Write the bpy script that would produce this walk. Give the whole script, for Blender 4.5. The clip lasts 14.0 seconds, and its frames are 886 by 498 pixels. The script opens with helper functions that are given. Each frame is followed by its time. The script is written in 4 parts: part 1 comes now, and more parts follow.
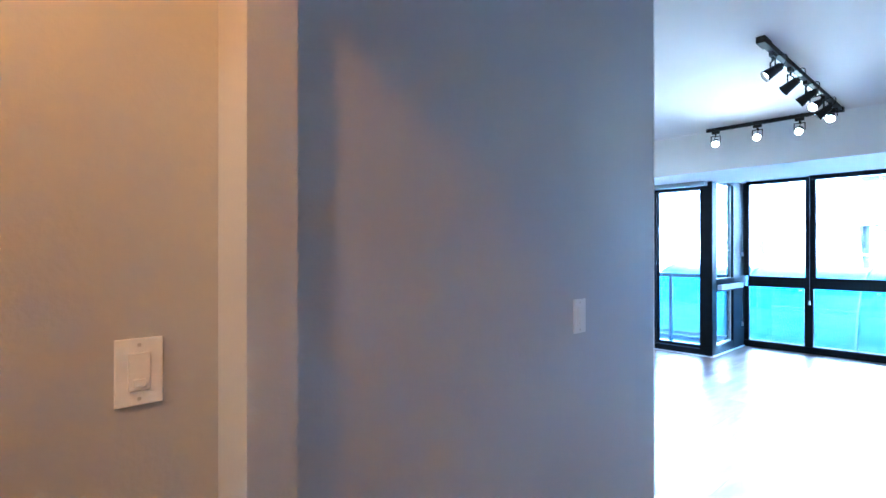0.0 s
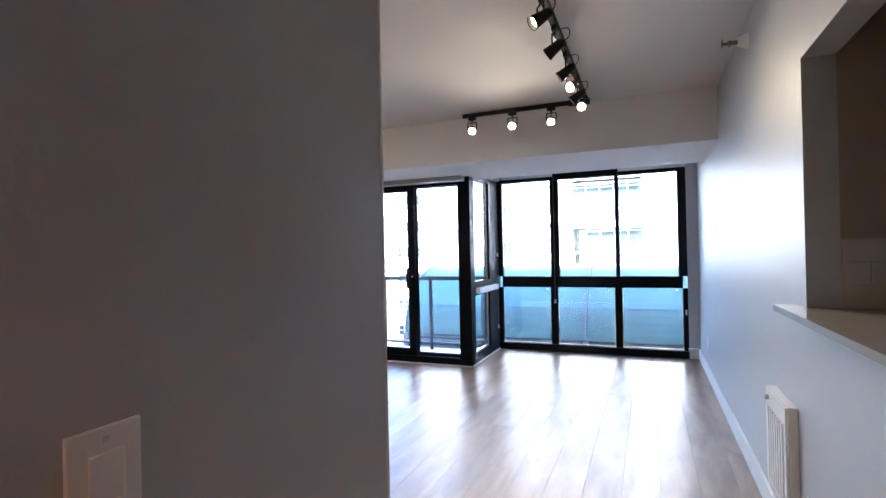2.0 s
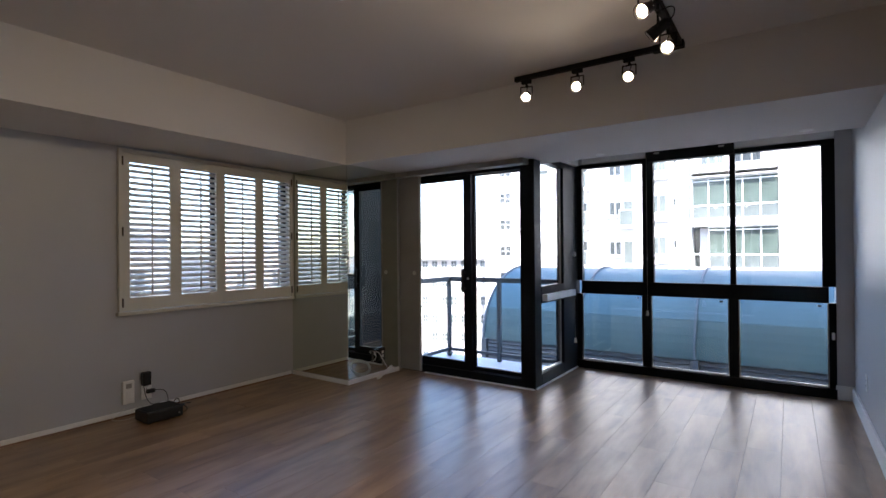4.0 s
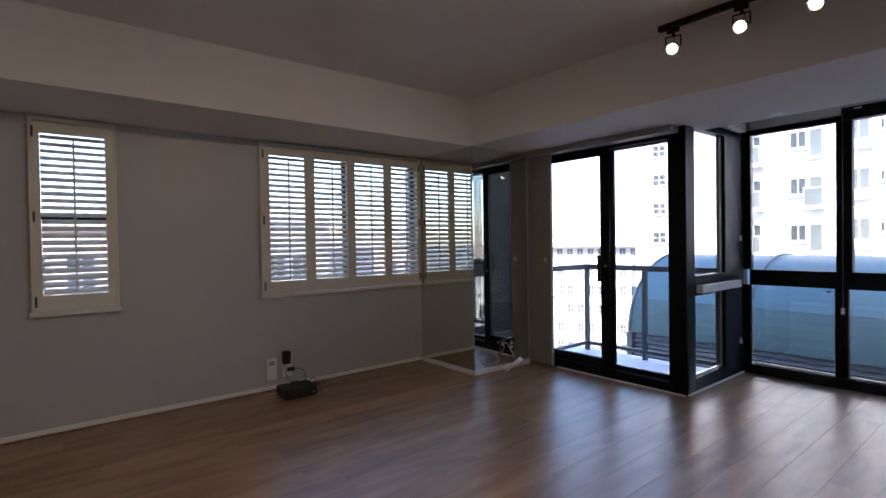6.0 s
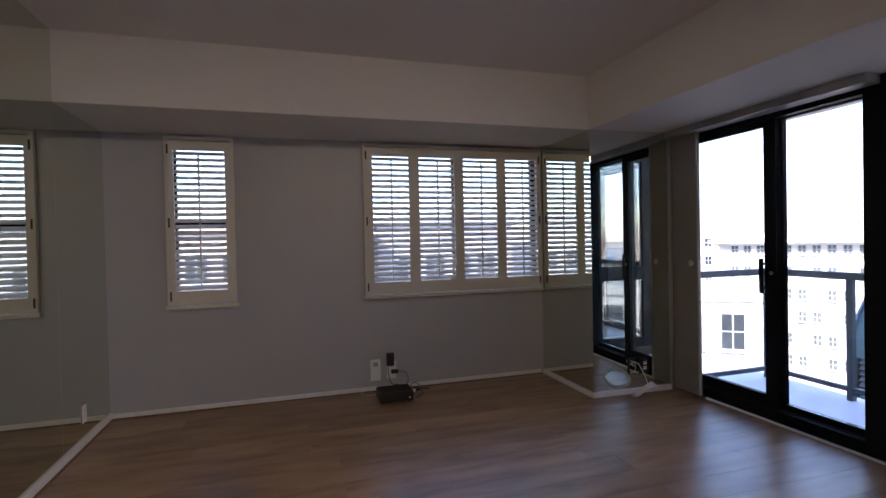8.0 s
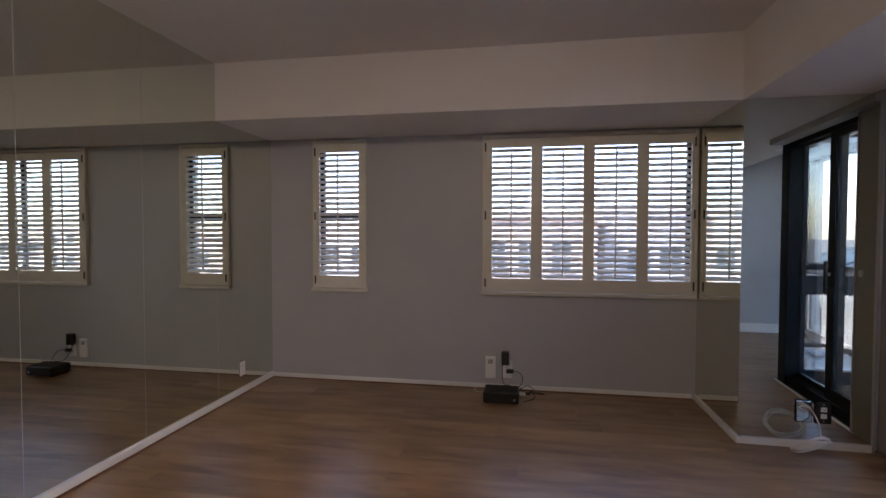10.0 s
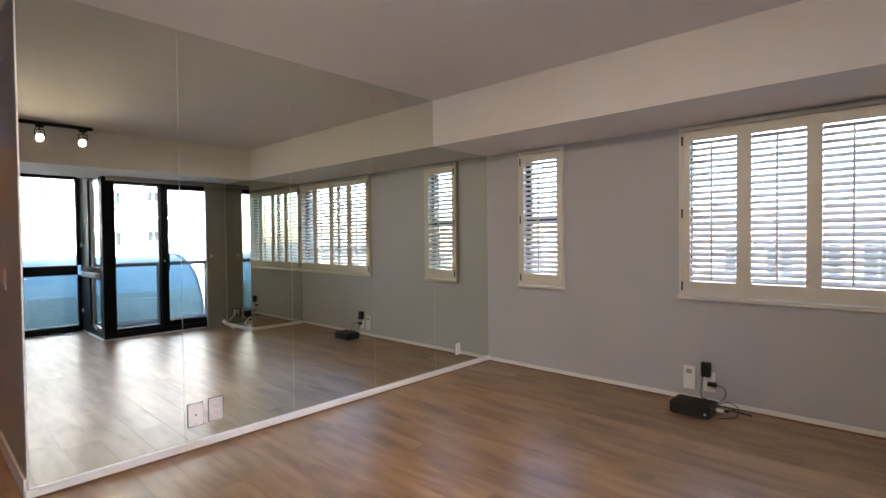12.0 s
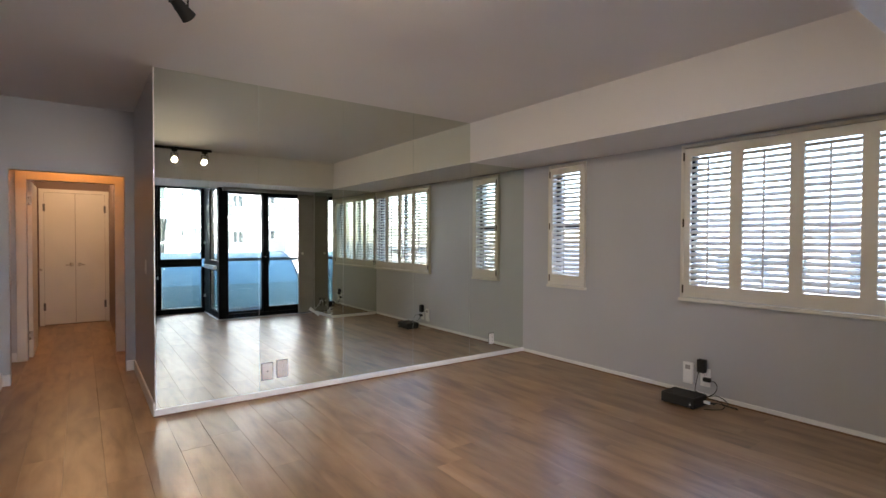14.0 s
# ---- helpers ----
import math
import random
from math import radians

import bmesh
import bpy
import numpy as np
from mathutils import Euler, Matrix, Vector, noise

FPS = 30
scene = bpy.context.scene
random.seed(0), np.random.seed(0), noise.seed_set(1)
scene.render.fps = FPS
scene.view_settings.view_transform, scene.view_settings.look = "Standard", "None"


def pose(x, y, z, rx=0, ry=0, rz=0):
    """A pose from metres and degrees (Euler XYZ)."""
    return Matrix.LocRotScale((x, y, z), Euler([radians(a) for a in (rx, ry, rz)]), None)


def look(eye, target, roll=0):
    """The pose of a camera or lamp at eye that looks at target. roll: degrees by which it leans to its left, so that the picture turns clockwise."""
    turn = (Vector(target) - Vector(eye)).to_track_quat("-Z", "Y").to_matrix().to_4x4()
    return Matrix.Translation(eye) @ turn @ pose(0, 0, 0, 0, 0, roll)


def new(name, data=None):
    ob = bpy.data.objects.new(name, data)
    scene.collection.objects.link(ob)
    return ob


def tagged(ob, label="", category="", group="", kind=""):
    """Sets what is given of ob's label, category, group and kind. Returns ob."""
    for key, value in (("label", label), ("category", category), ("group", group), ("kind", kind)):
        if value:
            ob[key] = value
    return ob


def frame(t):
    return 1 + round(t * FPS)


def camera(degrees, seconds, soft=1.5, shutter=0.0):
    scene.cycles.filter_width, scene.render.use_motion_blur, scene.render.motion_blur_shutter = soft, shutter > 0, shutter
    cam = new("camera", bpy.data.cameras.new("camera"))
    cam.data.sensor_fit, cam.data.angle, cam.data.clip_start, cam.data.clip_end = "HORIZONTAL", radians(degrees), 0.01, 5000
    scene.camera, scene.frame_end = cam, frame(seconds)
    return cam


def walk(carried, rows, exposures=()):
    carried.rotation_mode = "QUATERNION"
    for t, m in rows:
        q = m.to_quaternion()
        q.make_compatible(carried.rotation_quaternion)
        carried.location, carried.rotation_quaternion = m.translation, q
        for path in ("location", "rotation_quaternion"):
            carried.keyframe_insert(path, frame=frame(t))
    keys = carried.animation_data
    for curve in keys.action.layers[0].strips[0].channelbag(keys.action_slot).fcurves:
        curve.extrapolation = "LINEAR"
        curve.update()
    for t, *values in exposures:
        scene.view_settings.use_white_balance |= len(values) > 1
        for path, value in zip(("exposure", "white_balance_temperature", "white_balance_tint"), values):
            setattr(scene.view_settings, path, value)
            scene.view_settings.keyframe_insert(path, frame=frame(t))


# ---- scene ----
cam = camera(83.1, 14.0)
PATH = [
    (0, (-0.14, 0.047, 1.294), (1.196, 1.535, 1.297), -0.0),
    (0.5, (0.059, 0.297, 1.3), (1.673, 1.478, 1.316), -0.9),
    (1, (0.333, 0.466, 1.297), (2.144, 1.314, 1.302), -2.1),
    (1.5, (0.68, 0.524, 1.296), (2.543, 1.251, 1.304), -2.2),
    (2, (1.031, 0.523, 1.285), (2.881, 1.284, 1.296), -1.2),
    (2.2, (1.166, 0.523, 1.288), (3.011, 1.296, 1.305), -1.0),
    (4.3, (2.11, 0.439, 1.259), (3.708, 1.642, 1.267), -0.2),
    (4.5, (2.141, 0.462, 1.25), (3.708, 1.704, 1.256), -0.0),
    (5, (2.2, 0.475, 1.238), (3.686, 1.814, 1.231), 0.1),
    (5.5, (2.243, 0.491, 1.242), (3.635, 1.928, 1.224), -0.3),
    (6, (2.359, 0.519, 1.244), (3.616, 2.074, 1.214), -0.9),
    (6.5, (2.532, 0.52, 1.245), (3.679, 2.158, 1.211), -1.6),
    (7, (2.755, 0.51, 1.247), (3.753, 2.243, 1.214), -2.0),
    (7.2, (2.841, 0.464, 1.256), (3.749, 2.245, 1.223), -1.9),
    (9.3, (3.894, 0.614, 1.27), (4.041, 2.608, 1.224), -0.6),
    (9.5, (4.011, 0.615, 1.282), (4.072, 2.614, 1.228), -0.6),
    (10, (4.187, 0.586, 1.296), (3.846, 2.556, 1.234), 0.1),
    (10.5, (4.421, 0.607, 1.261), (3.668, 2.46, 1.214), -0.6),
    (11, (4.639, 0.625, 1.266), (3.566, 2.312, 1.218), -0.8),
    (11.5, (4.851, 0.612, 1.275), (3.626, 2.192, 1.233), -0.4),
    (12, (5.097, 0.621, 1.279), (3.738, 2.087, 1.235), -0.6),
    (12.5, (5.369, 0.63, 1.296), (3.877, 1.961, 1.261), -0.0),
    (13, (5.608, 0.614, 1.295), (4.076, 1.899, 1.262), 0.1),
    (13.5, (5.868, 0.628, 1.301), (4.261, 1.817, 1.263), 0.1),
    (14, (6.062, 0.583, 1.3), (4.443, 1.755, 1.262), 0.2),
]
walk(cam, [(t, look(eye, target, roll)) for t, eye, target, roll in PATH],
     exposures=[(0.0, 5.40, 3800, -2), (0.4, 4.85, 4450, 4), (0.8, 4.55, 5150, 9), (1.5, 4.32, 5400, 11), (2.2, 3.87, 5550, 12), (4.3, 2.55, 6100, 17), (5.0, 2.45, 6100, 19), (7.2, 2.44, 5900, 22), (9.5, 2.50, 6050, 25), (10.5, 3.07, 6300, 24), (11.2, 3.53, 6300, 21), (12.0, 3.82, 6200, 18), (12.8, 3.76, 6100, 17), (14.0, 3.70, 6000, 15)])


# ---- light ----
SUN_EL, SUN_AZ = 50.0, 212.0   # degrees; azimuth of the sun, counter-clockwise from +x
world = bpy.data.worlds.new("world")
scene.world = world
world.use_nodes = True
wn = world.node_tree.nodes
sky = wn.new("ShaderNodeTexSky")
sky.sky_type = 'NISHITA'
sky.sun_disc = False
sky.sun_elevation = radians(SUN_EL)
sky.sun_rotation = radians(90.0 - SUN_AZ)
sky.dust_density = 1.2
sky.ozone_density = 1.2
wn["Background"].inputs["Strength"].default_value = 0.15
world.node_tree.links.new(sky.outputs["Color"], wn["Background"].inputs["Color"])

sun = new("sun", bpy.data.lights.new("sun", 'SUN'))
sun.data.energy = 4.0
sun.data.angle = radians(0.5)
sun.data.color = (1.0, 0.95, 0.88)
sun_dir = Vector((math.cos(radians(SUN_AZ)) * math.cos(radians(SUN_EL)), math.sin(radians(SUN_AZ)) * math.cos(radians(SUN_EL)), math.sin(radians(SUN_EL))))
sun.matrix_world = look(sun_dir * 60, (0, 0, 0))


# ---- materials ----
def material(name, colour, rough=0.6, vary=0.08, scale=3.0, bump=0.0, bump_scale=60.0, metal=0.0, second=None, stretch=(1, 1, 1), spec=0.5, island=False, coord="Object"):
    """Principled surface with broad mottling and fine relief."""
    m = bpy.data.materials.new(name)
    m.use_nodes = True
    nt = m.node_tree
    n, l = nt.nodes, nt.links
    b = n["Principled BSDF"]
    b.inputs["Roughness"].default_value = rough
    b.inputs["Metallic"].default_value = metal
    b.inputs["Specular IOR Level"].default_value = spec
    tc = n.new("ShaderNodeTexCoord")
    mp = n.new("ShaderNodeMapping")
    mp.inputs["Scale"].default_value = stretch
    l.new(tc.outputs[coord], mp.inputs["Vector"])
    big = n.new("ShaderNodeTexNoise")
    big.inputs["Scale"].default_value = scale
    big.inputs["Detail"].default_value = 6.0
    l.new(mp.outputs["Vector"], big.inputs["Vector"])
    ramp = n.new("ShaderNodeValToRGB")
    c2 = second or tuple(min(1.0, c * (1 + vary)) for c in colour)
    c1 = colour if second else tuple(c * (1 - vary) for c in colour)
    ramp.color_ramp.elements[0].position, ramp.color_ramp.elements[1].position = 0.3, 0.7
    ramp.color_ramp.elements[0].color = (*c1, 1)
    ramp.color_ramp.elements[1].color = (*c2, 1)
    l.new(big.outputs["Fac"], ramp.inputs["Fac"])
    l.new(ramp.outputs["Color"], b.inputs["Base Color"])
    rr = n.new("ShaderNodeMapRange")
    rr.inputs["To Min"].default_value = max(0.02, rough * 0.85)
    rr.inputs["To Max"].default_value = min(1.0, rough * 1.15)
    l.new(big.outputs["Fac"], rr.inputs["Value"])
    l.new(rr.outputs["Result"], b.inputs["Roughness"])
    if bump:
        fine = n.new("ShaderNodeTexNoise")
        fine.inputs["Scale"].default_value = bump_scale
        fine.inputs["Detail"].default_value = 3.0
        l.new(mp.outputs["Vector"], fine.inputs["Vector"])
        bp = n.new("ShaderNodeBump")
        bp.inputs["Strength"].default_value = bump
        bp.inputs["Distance"].default_value = 0.003
        l.new(fine.outputs["Fac"], bp.inputs["Height"])
        l.new(bp.outputs["Normal"], b.inputs["Normal"])
    return m


def wood_floor_material():
    m = bpy.data.materials.new("oak_laminate")
    m.use_nodes = True
    nt = m.node_tree
    n, l = nt.nodes, nt.links
    b = n["Principled BSDF"]
    b.inputs["Specular IOR Level"].default_value = 1.0
    tc = n.new("ShaderNodeTexCoord")
    info = n.new("ShaderNodeObjectInfo")
    off = n.new("ShaderNodeVectorMath")
    off.operation = 'SCALE'
    off.inputs[0].default_value = (37.0, 19.0, 11.0)
    l.new(info.outputs["Random"], off.inputs["Scale"])
    add = n.new("ShaderNodeVectorMath")
    add.operation = 'ADD'
    l.new(tc.outputs["Object"], add.inputs[0])
    l.new(off.outputs["Vector"], add.inputs[1])
    mp = n.new("ShaderNodeMapping")
    mp.inputs["Scale"].default_value = (0.95, 4.6, 1.0)
    l.new(add.outputs["Vector"], mp.inputs["Vector"])
    grain = n.new("ShaderNodeTexNoise")
    grain.inputs["Scale"].default_value = 2.2
    grain.inputs["Detail"].default_value = 3.2
    grain.inputs["Distortion"].default_value = 0.35
    l.new(mp.outputs["Vector"], grain.inputs["Vector"])
    ramp = n.new("ShaderNodeValToRGB")
    e = ramp.color_ramp.elements
    e[0].position, e[1].position = 0.27, 0.72
    e[0].color, e[1].color = (0.175, 0.096, 0.046, 1), (0.40, 0.255, 0.138, 1)
    mid = e.new(0.5)
    mid.color = (0.315, 0.186, 0.091, 1)
    l.new(grain.outputs["Fac"], ramp.inputs["Fac"])
    fine = n.new("ShaderNodeTexNoise")
    fine.inputs["Scale"].default_value = 14.0
    fine.inputs["Detail"].default_value = 6.0
    mp2 = n.new("ShaderNodeMapping")
    mp2.inputs["Scale"].default_value = (0.6, 14.0, 1.0)
    l.new(add.outputs["Vector"], mp2.inputs["Vector"])
    l.new(mp2.outputs["Vector"], fine.inputs["Vector"])
    tone = n.new("ShaderNodeMapRange")
    tone.inputs["To Min"].default_value, tone.inputs["To Max"].default_value = 0.86, 1.12
    l.new(info.outputs["Random"], tone.inputs["Value"])
    fr = n.new("ShaderNodeMapRange")
    fr.inputs["From Min"].default_value, fr.inputs["From Max"].default_value = 0.3, 0.7
    fr.inputs["To Min"].default_value, fr.inputs["To Max"].default_value = 0.95, 1.05
    l.new(fine.outputs["Fac"], fr.inputs["Value"])
    mul = n.new("ShaderNodeMath")
    mul.operation = 'MULTIPLY'
    l.new(tone.outputs["Result"], mul.inputs[0])
    l.new(fr.outputs["Result"], mul.inputs[1])
    tint = n.new("ShaderNodeVectorMath")
    tint.operation = 'SCALE'
    l.new(ramp.outputs["Color"], tint.inputs[0])
    l.new(mul.outputs["Value"], tint.inputs["Scale"])
    l.new(tint.outputs["Vector"], b.inputs["Base Color"])
    rr = n.new("ShaderNodeMapRange")
    rr.inputs["To Min"].default_value, rr.inputs["To Max"].default_value = 0.33, 0.37
    l.new(fine.outputs["Fac"], rr.inputs["Value"])
    l.new(rr.outputs["Result"], b.inputs["Roughness"])
    bp = n.new("ShaderNodeBump")
    bp.inputs["Strength"].default_value, bp.inputs["Distance"].default_value = 0.02, 0.001
    l.new(fine.outputs["Fac"], bp.inputs["Height"])
    l.new(bp.outputs["Normal"], b.inputs["Normal"])
    return m


def glass_material(name, tint=(1, 1, 1), rough=0.0):
    m = bpy.data.materials.new(name)
    m.use_nodes = True
    b = m.node_tree.nodes["Principled BSDF"]
    b.inputs["Base Color"].default_value = (*tint, 1)
    b.inputs["Roughness"].default_value = rough
    b.inputs["IOR"].default_value = 1.45
    b.inputs["Transmission Weight"].default_value = 1.0
    return m


def glow_material(name, colour, strength):
    m = bpy.data.materials.new(name)
    m.use_nodes = True
    b = m.node_tree.nodes["Principled BSDF"]
    b.inputs["Base Color"].default_value = (0.8, 0.8, 0.8, 1)
    b.inputs["Emission Color"].default_value = (*colour, 1)
    b.inputs["Emission Strength"].default_value = strength
    return m


WALL = material("grey_wall_paint", (0.49, 0.493, 0.515), 0.43, 0.03, 1.2, 0.32, 80.0, spec=0.95)
CEILING = material("white_ceiling_paint", (0.765, 0.742, 0.73), 0.8, 0.02, 1.0, 0.2, 120.0)
TRIM = material("white_trim_paint", (0.86, 0.86, 0.85), 0.4, 0.03, 4.0)
CREAM = material("cream_shutter_paint", (0.74, 0.71, 0.62), 0.42, 0.04, 5.0)
SLAT = material("shutter_louver_paint", (0.72, 0.71, 0.67), 0.4, 0.04, 8.0)
FRAME = material("black_anodised_aluminium", (0.009, 0.011, 0.014), 0.46, 0.15, 6.0, 0.05, 200.0, 0.0, spec=0.09)
BLACK = material("black_enamel", (0.012, 0.012, 0.013), 0.55, 0.1, 20.0, spec=0.25)
BLACKPLASTIC = material("black_plastic", (0.014, 0.014, 0.015), 0.45, 0.1, 30.0, 0.1, 300.0)
WHITEPLASTIC = material("white_plastic", (0.87, 0.865, 0.85), 0.35, 0.02, 15.0)
GREYPANEL = material("grey_shade_fabric", (0.27, 0.26, 0.25), 0.75, 0.06, 6.0, 0.3, 400.0)
VALANCE = material("grey_valance_paint", (0.34, 0.335, 0.33), 0.5, 0.04, 4.0)
METAL = material("brushed_metal", (0.62, 0.61, 0.58), 0.3, 0.1, 20.0, 0.05, 300.0, 1.0)
STEEL = material("dull_grey_steel", (0.16, 0.155, 0.15), 0.45, 0.15, 30.0, 0.1, 200.0, 0.7)
BRONZE = material("bronze_hinge", (0.10, 0.075, 0.045), 0.4, 0.15, 40.0, 0.1, 200.0, 0.8)
BRASS = material("satin_nickel", (0.55, 0.50, 0.42), 0.28, 0.1, 30.0, 0.0, 60.0, 1.0)
DOORPAINT = material("white_door_paint", (0.78, 0.75, 0.68), 0.42, 0.03, 3.0)
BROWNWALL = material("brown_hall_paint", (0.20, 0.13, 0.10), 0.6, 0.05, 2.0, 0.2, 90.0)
QUARTZ = material("beige_quartz", (0.56, 0.52, 0.48), 0.12, 0.1, 2.5, second=(0.48, 0.43, 0.38))
TILE = material("white_glazed_tile", (0.54, 0.49, 0.44), 0.08, 0.02, 6.0)
GROUT = material("grey_grout", (0.49, 0.45, 0.41), 0.85, 0.08, 30.0, 0.3, 200.0)
KITCHENWALL = material("taupe_kitchen_paint", (0.34, 0.29, 0.245), 0.6, 0.04, 2.0, 0.2, 90.0)
SUBFLOOR = material("dark_underlay", (0.06, 0.04, 0.025), 0.8, 0.1, 10.0)
FLOORWOOD = wood_floor_material()
SHOE = material("brown_shoe_moulding", (0.22, 0.12, 0.065), 0.45, 0.1, 12.0)
GLASS = glass_material("window_glass", (0.97, 0.99, 0.99))
COATEDGLASS = glass_material("coated_window_glass", (0.95, 0.98, 0.99))
COATEDGLASS.node_tree.nodes["Principled BSDF"].inputs["IOR"].default_value = 1.9
BALCONY = material("sealed_concrete", (0.64, 0.66, 0.72), 0.5, 0.12, 3.0, 0.2, 40.0)
RAILPAINT = material("grey_green_rail_paint", (0.055, 0.072, 0.080), 0.45, 0.1, 8.0)
VAULT = material("blue_skylight_panel", (0.070, 0.142, 0.176), 0.45, 0.10, 0.9, second=(0.088, 0.168, 0.204), spec=0.28)
VAULTLOW = material("green_grey_skylight_panel", (0.068, 0.118, 0.128), 0.5, 0.08, 0.9, spec=0.2)
VAULTRIB = material("grey_vault_rib", (0.10, 0.13, 0.16), 0.5, 0.1, 5.0)
LOUVRE = material("grey_roof_louvre", (0.075, 0.090, 0.105), 0.5, 0.15, 5.0)
STUCCO = material("white_stucco", (0.72, 0.70, 0.67), 0.85, 0.06, 0.3, 0.3, 12.0)
LIMESTONE = material("pale_limestone", (0.66, 0.62, 0.56), 0.85, 0.08, 0.2, 0.3, 10.0)
TANBRICK = material("tan_brick", (0.48, 0.39, 0.33), 0.85, 0.12, 0.4, 0.3, 10.0)
GREYCONC = material("grey_concrete", (0.40, 0.39, 0.38), 0.85, 0.1, 0.3, 0.3, 10.0)
DARKPANE = material("dark_window_pane", (0.035, 0.042, 0.046), 0.12, 0.3, 0.5)
PALEPANE = material("pale_window_pane", (0.10, 0.115, 0.11), 0.15, 0.2, 0.6)
GREENPANE = material("pale_green_balcony_glass", (0.060, 0.080, 0.068), 0.2, 0.35, 0.6)
PANEFRAME = material("grey_window_frame", (0.45, 0.46, 0.46), 0.5, 0.1, 3.0)
ROOFING = material("grey_roofing", (0.33, 0.32, 0.31), 0.9, 0.12, 0.3, 0.3, 8.0)
ASPHALT = material("street_asphalt", (0.06, 0.06, 0.062), 0.9, 0.2, 0.05)
LAMPGLOW = glow_material("warm_led_lens", (1.0, 0.78, 0.48), 12.0)
HALLGLOW = glow_material("warm_opal_shade", (1.0, 0.50, 0.18), 0.8)


def mirror_material():
    m = bpy.data.materials.new("aged_mirror")
    m.use_nodes = True
    nt = m.node_tree
    n, l = nt.nodes, nt.links
    b = n["Principled BSDF"]
    b.inputs["Metallic"].default_value = 1.0
    b.inputs["Roughness"].default_value = 0.012
    tc = n.new("ShaderNodeTexCoord")
    nz = n.new("ShaderNodeTexNoise")
    nz.inputs["Scale"].default_value = 1.1
    l.new(tc.outputs["Object"], nz.inputs["Vector"])
    r = n.new("ShaderNodeValToRGB")
    r.color_ramp.elements[0].color = (0.70, 0.735, 0.655, 1)
    r.color_ramp.elements[1].color = (0.74, 0.77, 0.69, 1)
    l.new(nz.outputs["Fac"], r.inputs["Fac"])
    l.new(r.outputs["Color"], b.inputs["Base Color"])
    return m


MIRROR = mirror_material()
MIRROREDGE = material("ground_mirror_edge", (0.50, 0.55, 0.50), 0.9, 0.05, 20.0, spec=0.0)


# ---- building helpers ----
def box(bm, x0, x1, y0, y1, z0, z1):
    r = bmesh.ops.create_cube(bm, size=1.0)
    m = Matrix.LocRotScale(((x0 + x1) / 2, (y0 + y1) / 2, (z0 + z1) / 2), None, (abs(x1 - x0), abs(y1 - y0), abs(z1 - z0)))
    bmesh.ops.transform(bm, matrix=m, verts=r["verts"])
    return r["verts"]


def boxes(*spans, bevel=0.0):
    """One bmesh of boxes (x0, x1, y0, y1, z0, z1), with softened edges."""
    bm = bmesh.new()
    for s in spans:
        box(bm, *s)
    if bevel:
        bmesh.ops.bevel(bm, geom=list(bm.edges), offset=bevel, segments=2, profile=0.5, affect='EDGES')
    return bm


def tube(bm, a, b, r, r2=None, seg=12):
    a, b = Vector(a), Vector(b)
    d = b - a
    m = Matrix.Translation((a + b) / 2) @ d.to_track_quat('Z', 'Y').to_matrix().to_4x4()
    return bmesh.ops.create_cone(bm, cap_ends=True, segments=seg, radius1=r, radius2=r if r2 is None else r2, depth=d.length, matrix=m)["verts"]


WHERE = {}


def mesh_from(bm, mat, name):
    me = bpy.data.meshes.new(name)
    bmesh.ops.recalc_face_normals(bm, faces=list(bm.faces))
    bm.to_mesh(me)
    bm.free()
    me.materials.append(mat)
    return me


def place(ob, parent, at):
    """Sets ob at the world place at, under parent if one is given."""
    WHERE[ob.name] = Vector(at)
    if parent:
        ob.parent = parent
        ob.location = Vector(at) - WHERE[parent.name]
    else:
        ob.location = at
    return ob


def recentred(bm):
    lo = Vector([min(v.co[i] for v in bm.verts) for i in range(3)])
    hi = Vector([max(v.co[i] for v in bm.verts) for i in range(3)])
    c = (lo + hi) / 2
    bmesh.ops.translate(bm, vec=-c, verts=bm.verts)
    return c


def part(name, bm, mat, parent=None, label="", smooth=False):
    """Links a bmesh, drawn in world metres, as one mesh object under parent."""
    c = recentred(bm)
    me = mesh_from(bm, mat, name)
    if smooth:
        for p in me.polygons:
            p.use_smooth = True
    ob = place(new(name, me), parent, c)
    return tagged(ob, label)


def shared(name, me, parent, at, rot=(0, 0, 0), label=""):
    """Another object on the mesh me."""
    ob = place(new(name, me), parent, at)
    ob.rotation_euler = rot
    return tagged(ob, label)


def thing(name, at, label, category, group="", kind=""):
    ob = new(name)
    ob.empty_display_size = 0.1
    place(ob, None, at)
    return tagged(ob, label, category, group, kind)


def structure(name, bm, mat, label, category):
    return tagged(part(name, bm, mat), label, category, "", "structure")


def cable(name, points, r, mat, parent=None, label="", category="", smooth_path=True):
    cu = bpy.data.curves.new(name, 'CURVE')
    cu.dimensions = '3D'
    sp = cu.splines.new('NURBS' if smooth_path else 'POLY')
    c = Vector(points[0])
    sp.points.add(len(points) - 1)
    for q, p in zip(sp.points, points):
        q.co = (*(Vector(p) - c), 1)
    if smooth_path:
        sp.use_endpoint_u = True
        sp.order_u = 3
    cu.bevel_depth = r
    cu.bevel_resolution = 2
    cu.resolution_u = 6
    cu.materials.append(mat)
    tmp = bpy.data.objects.new(name + "_path", cu)
    me = bpy.data.meshes.new_from_object(tmp)
    bpy.data.objects.remove(tmp)
    ob = place(new(name, me), parent, c)
    return tagged(ob, label, category)


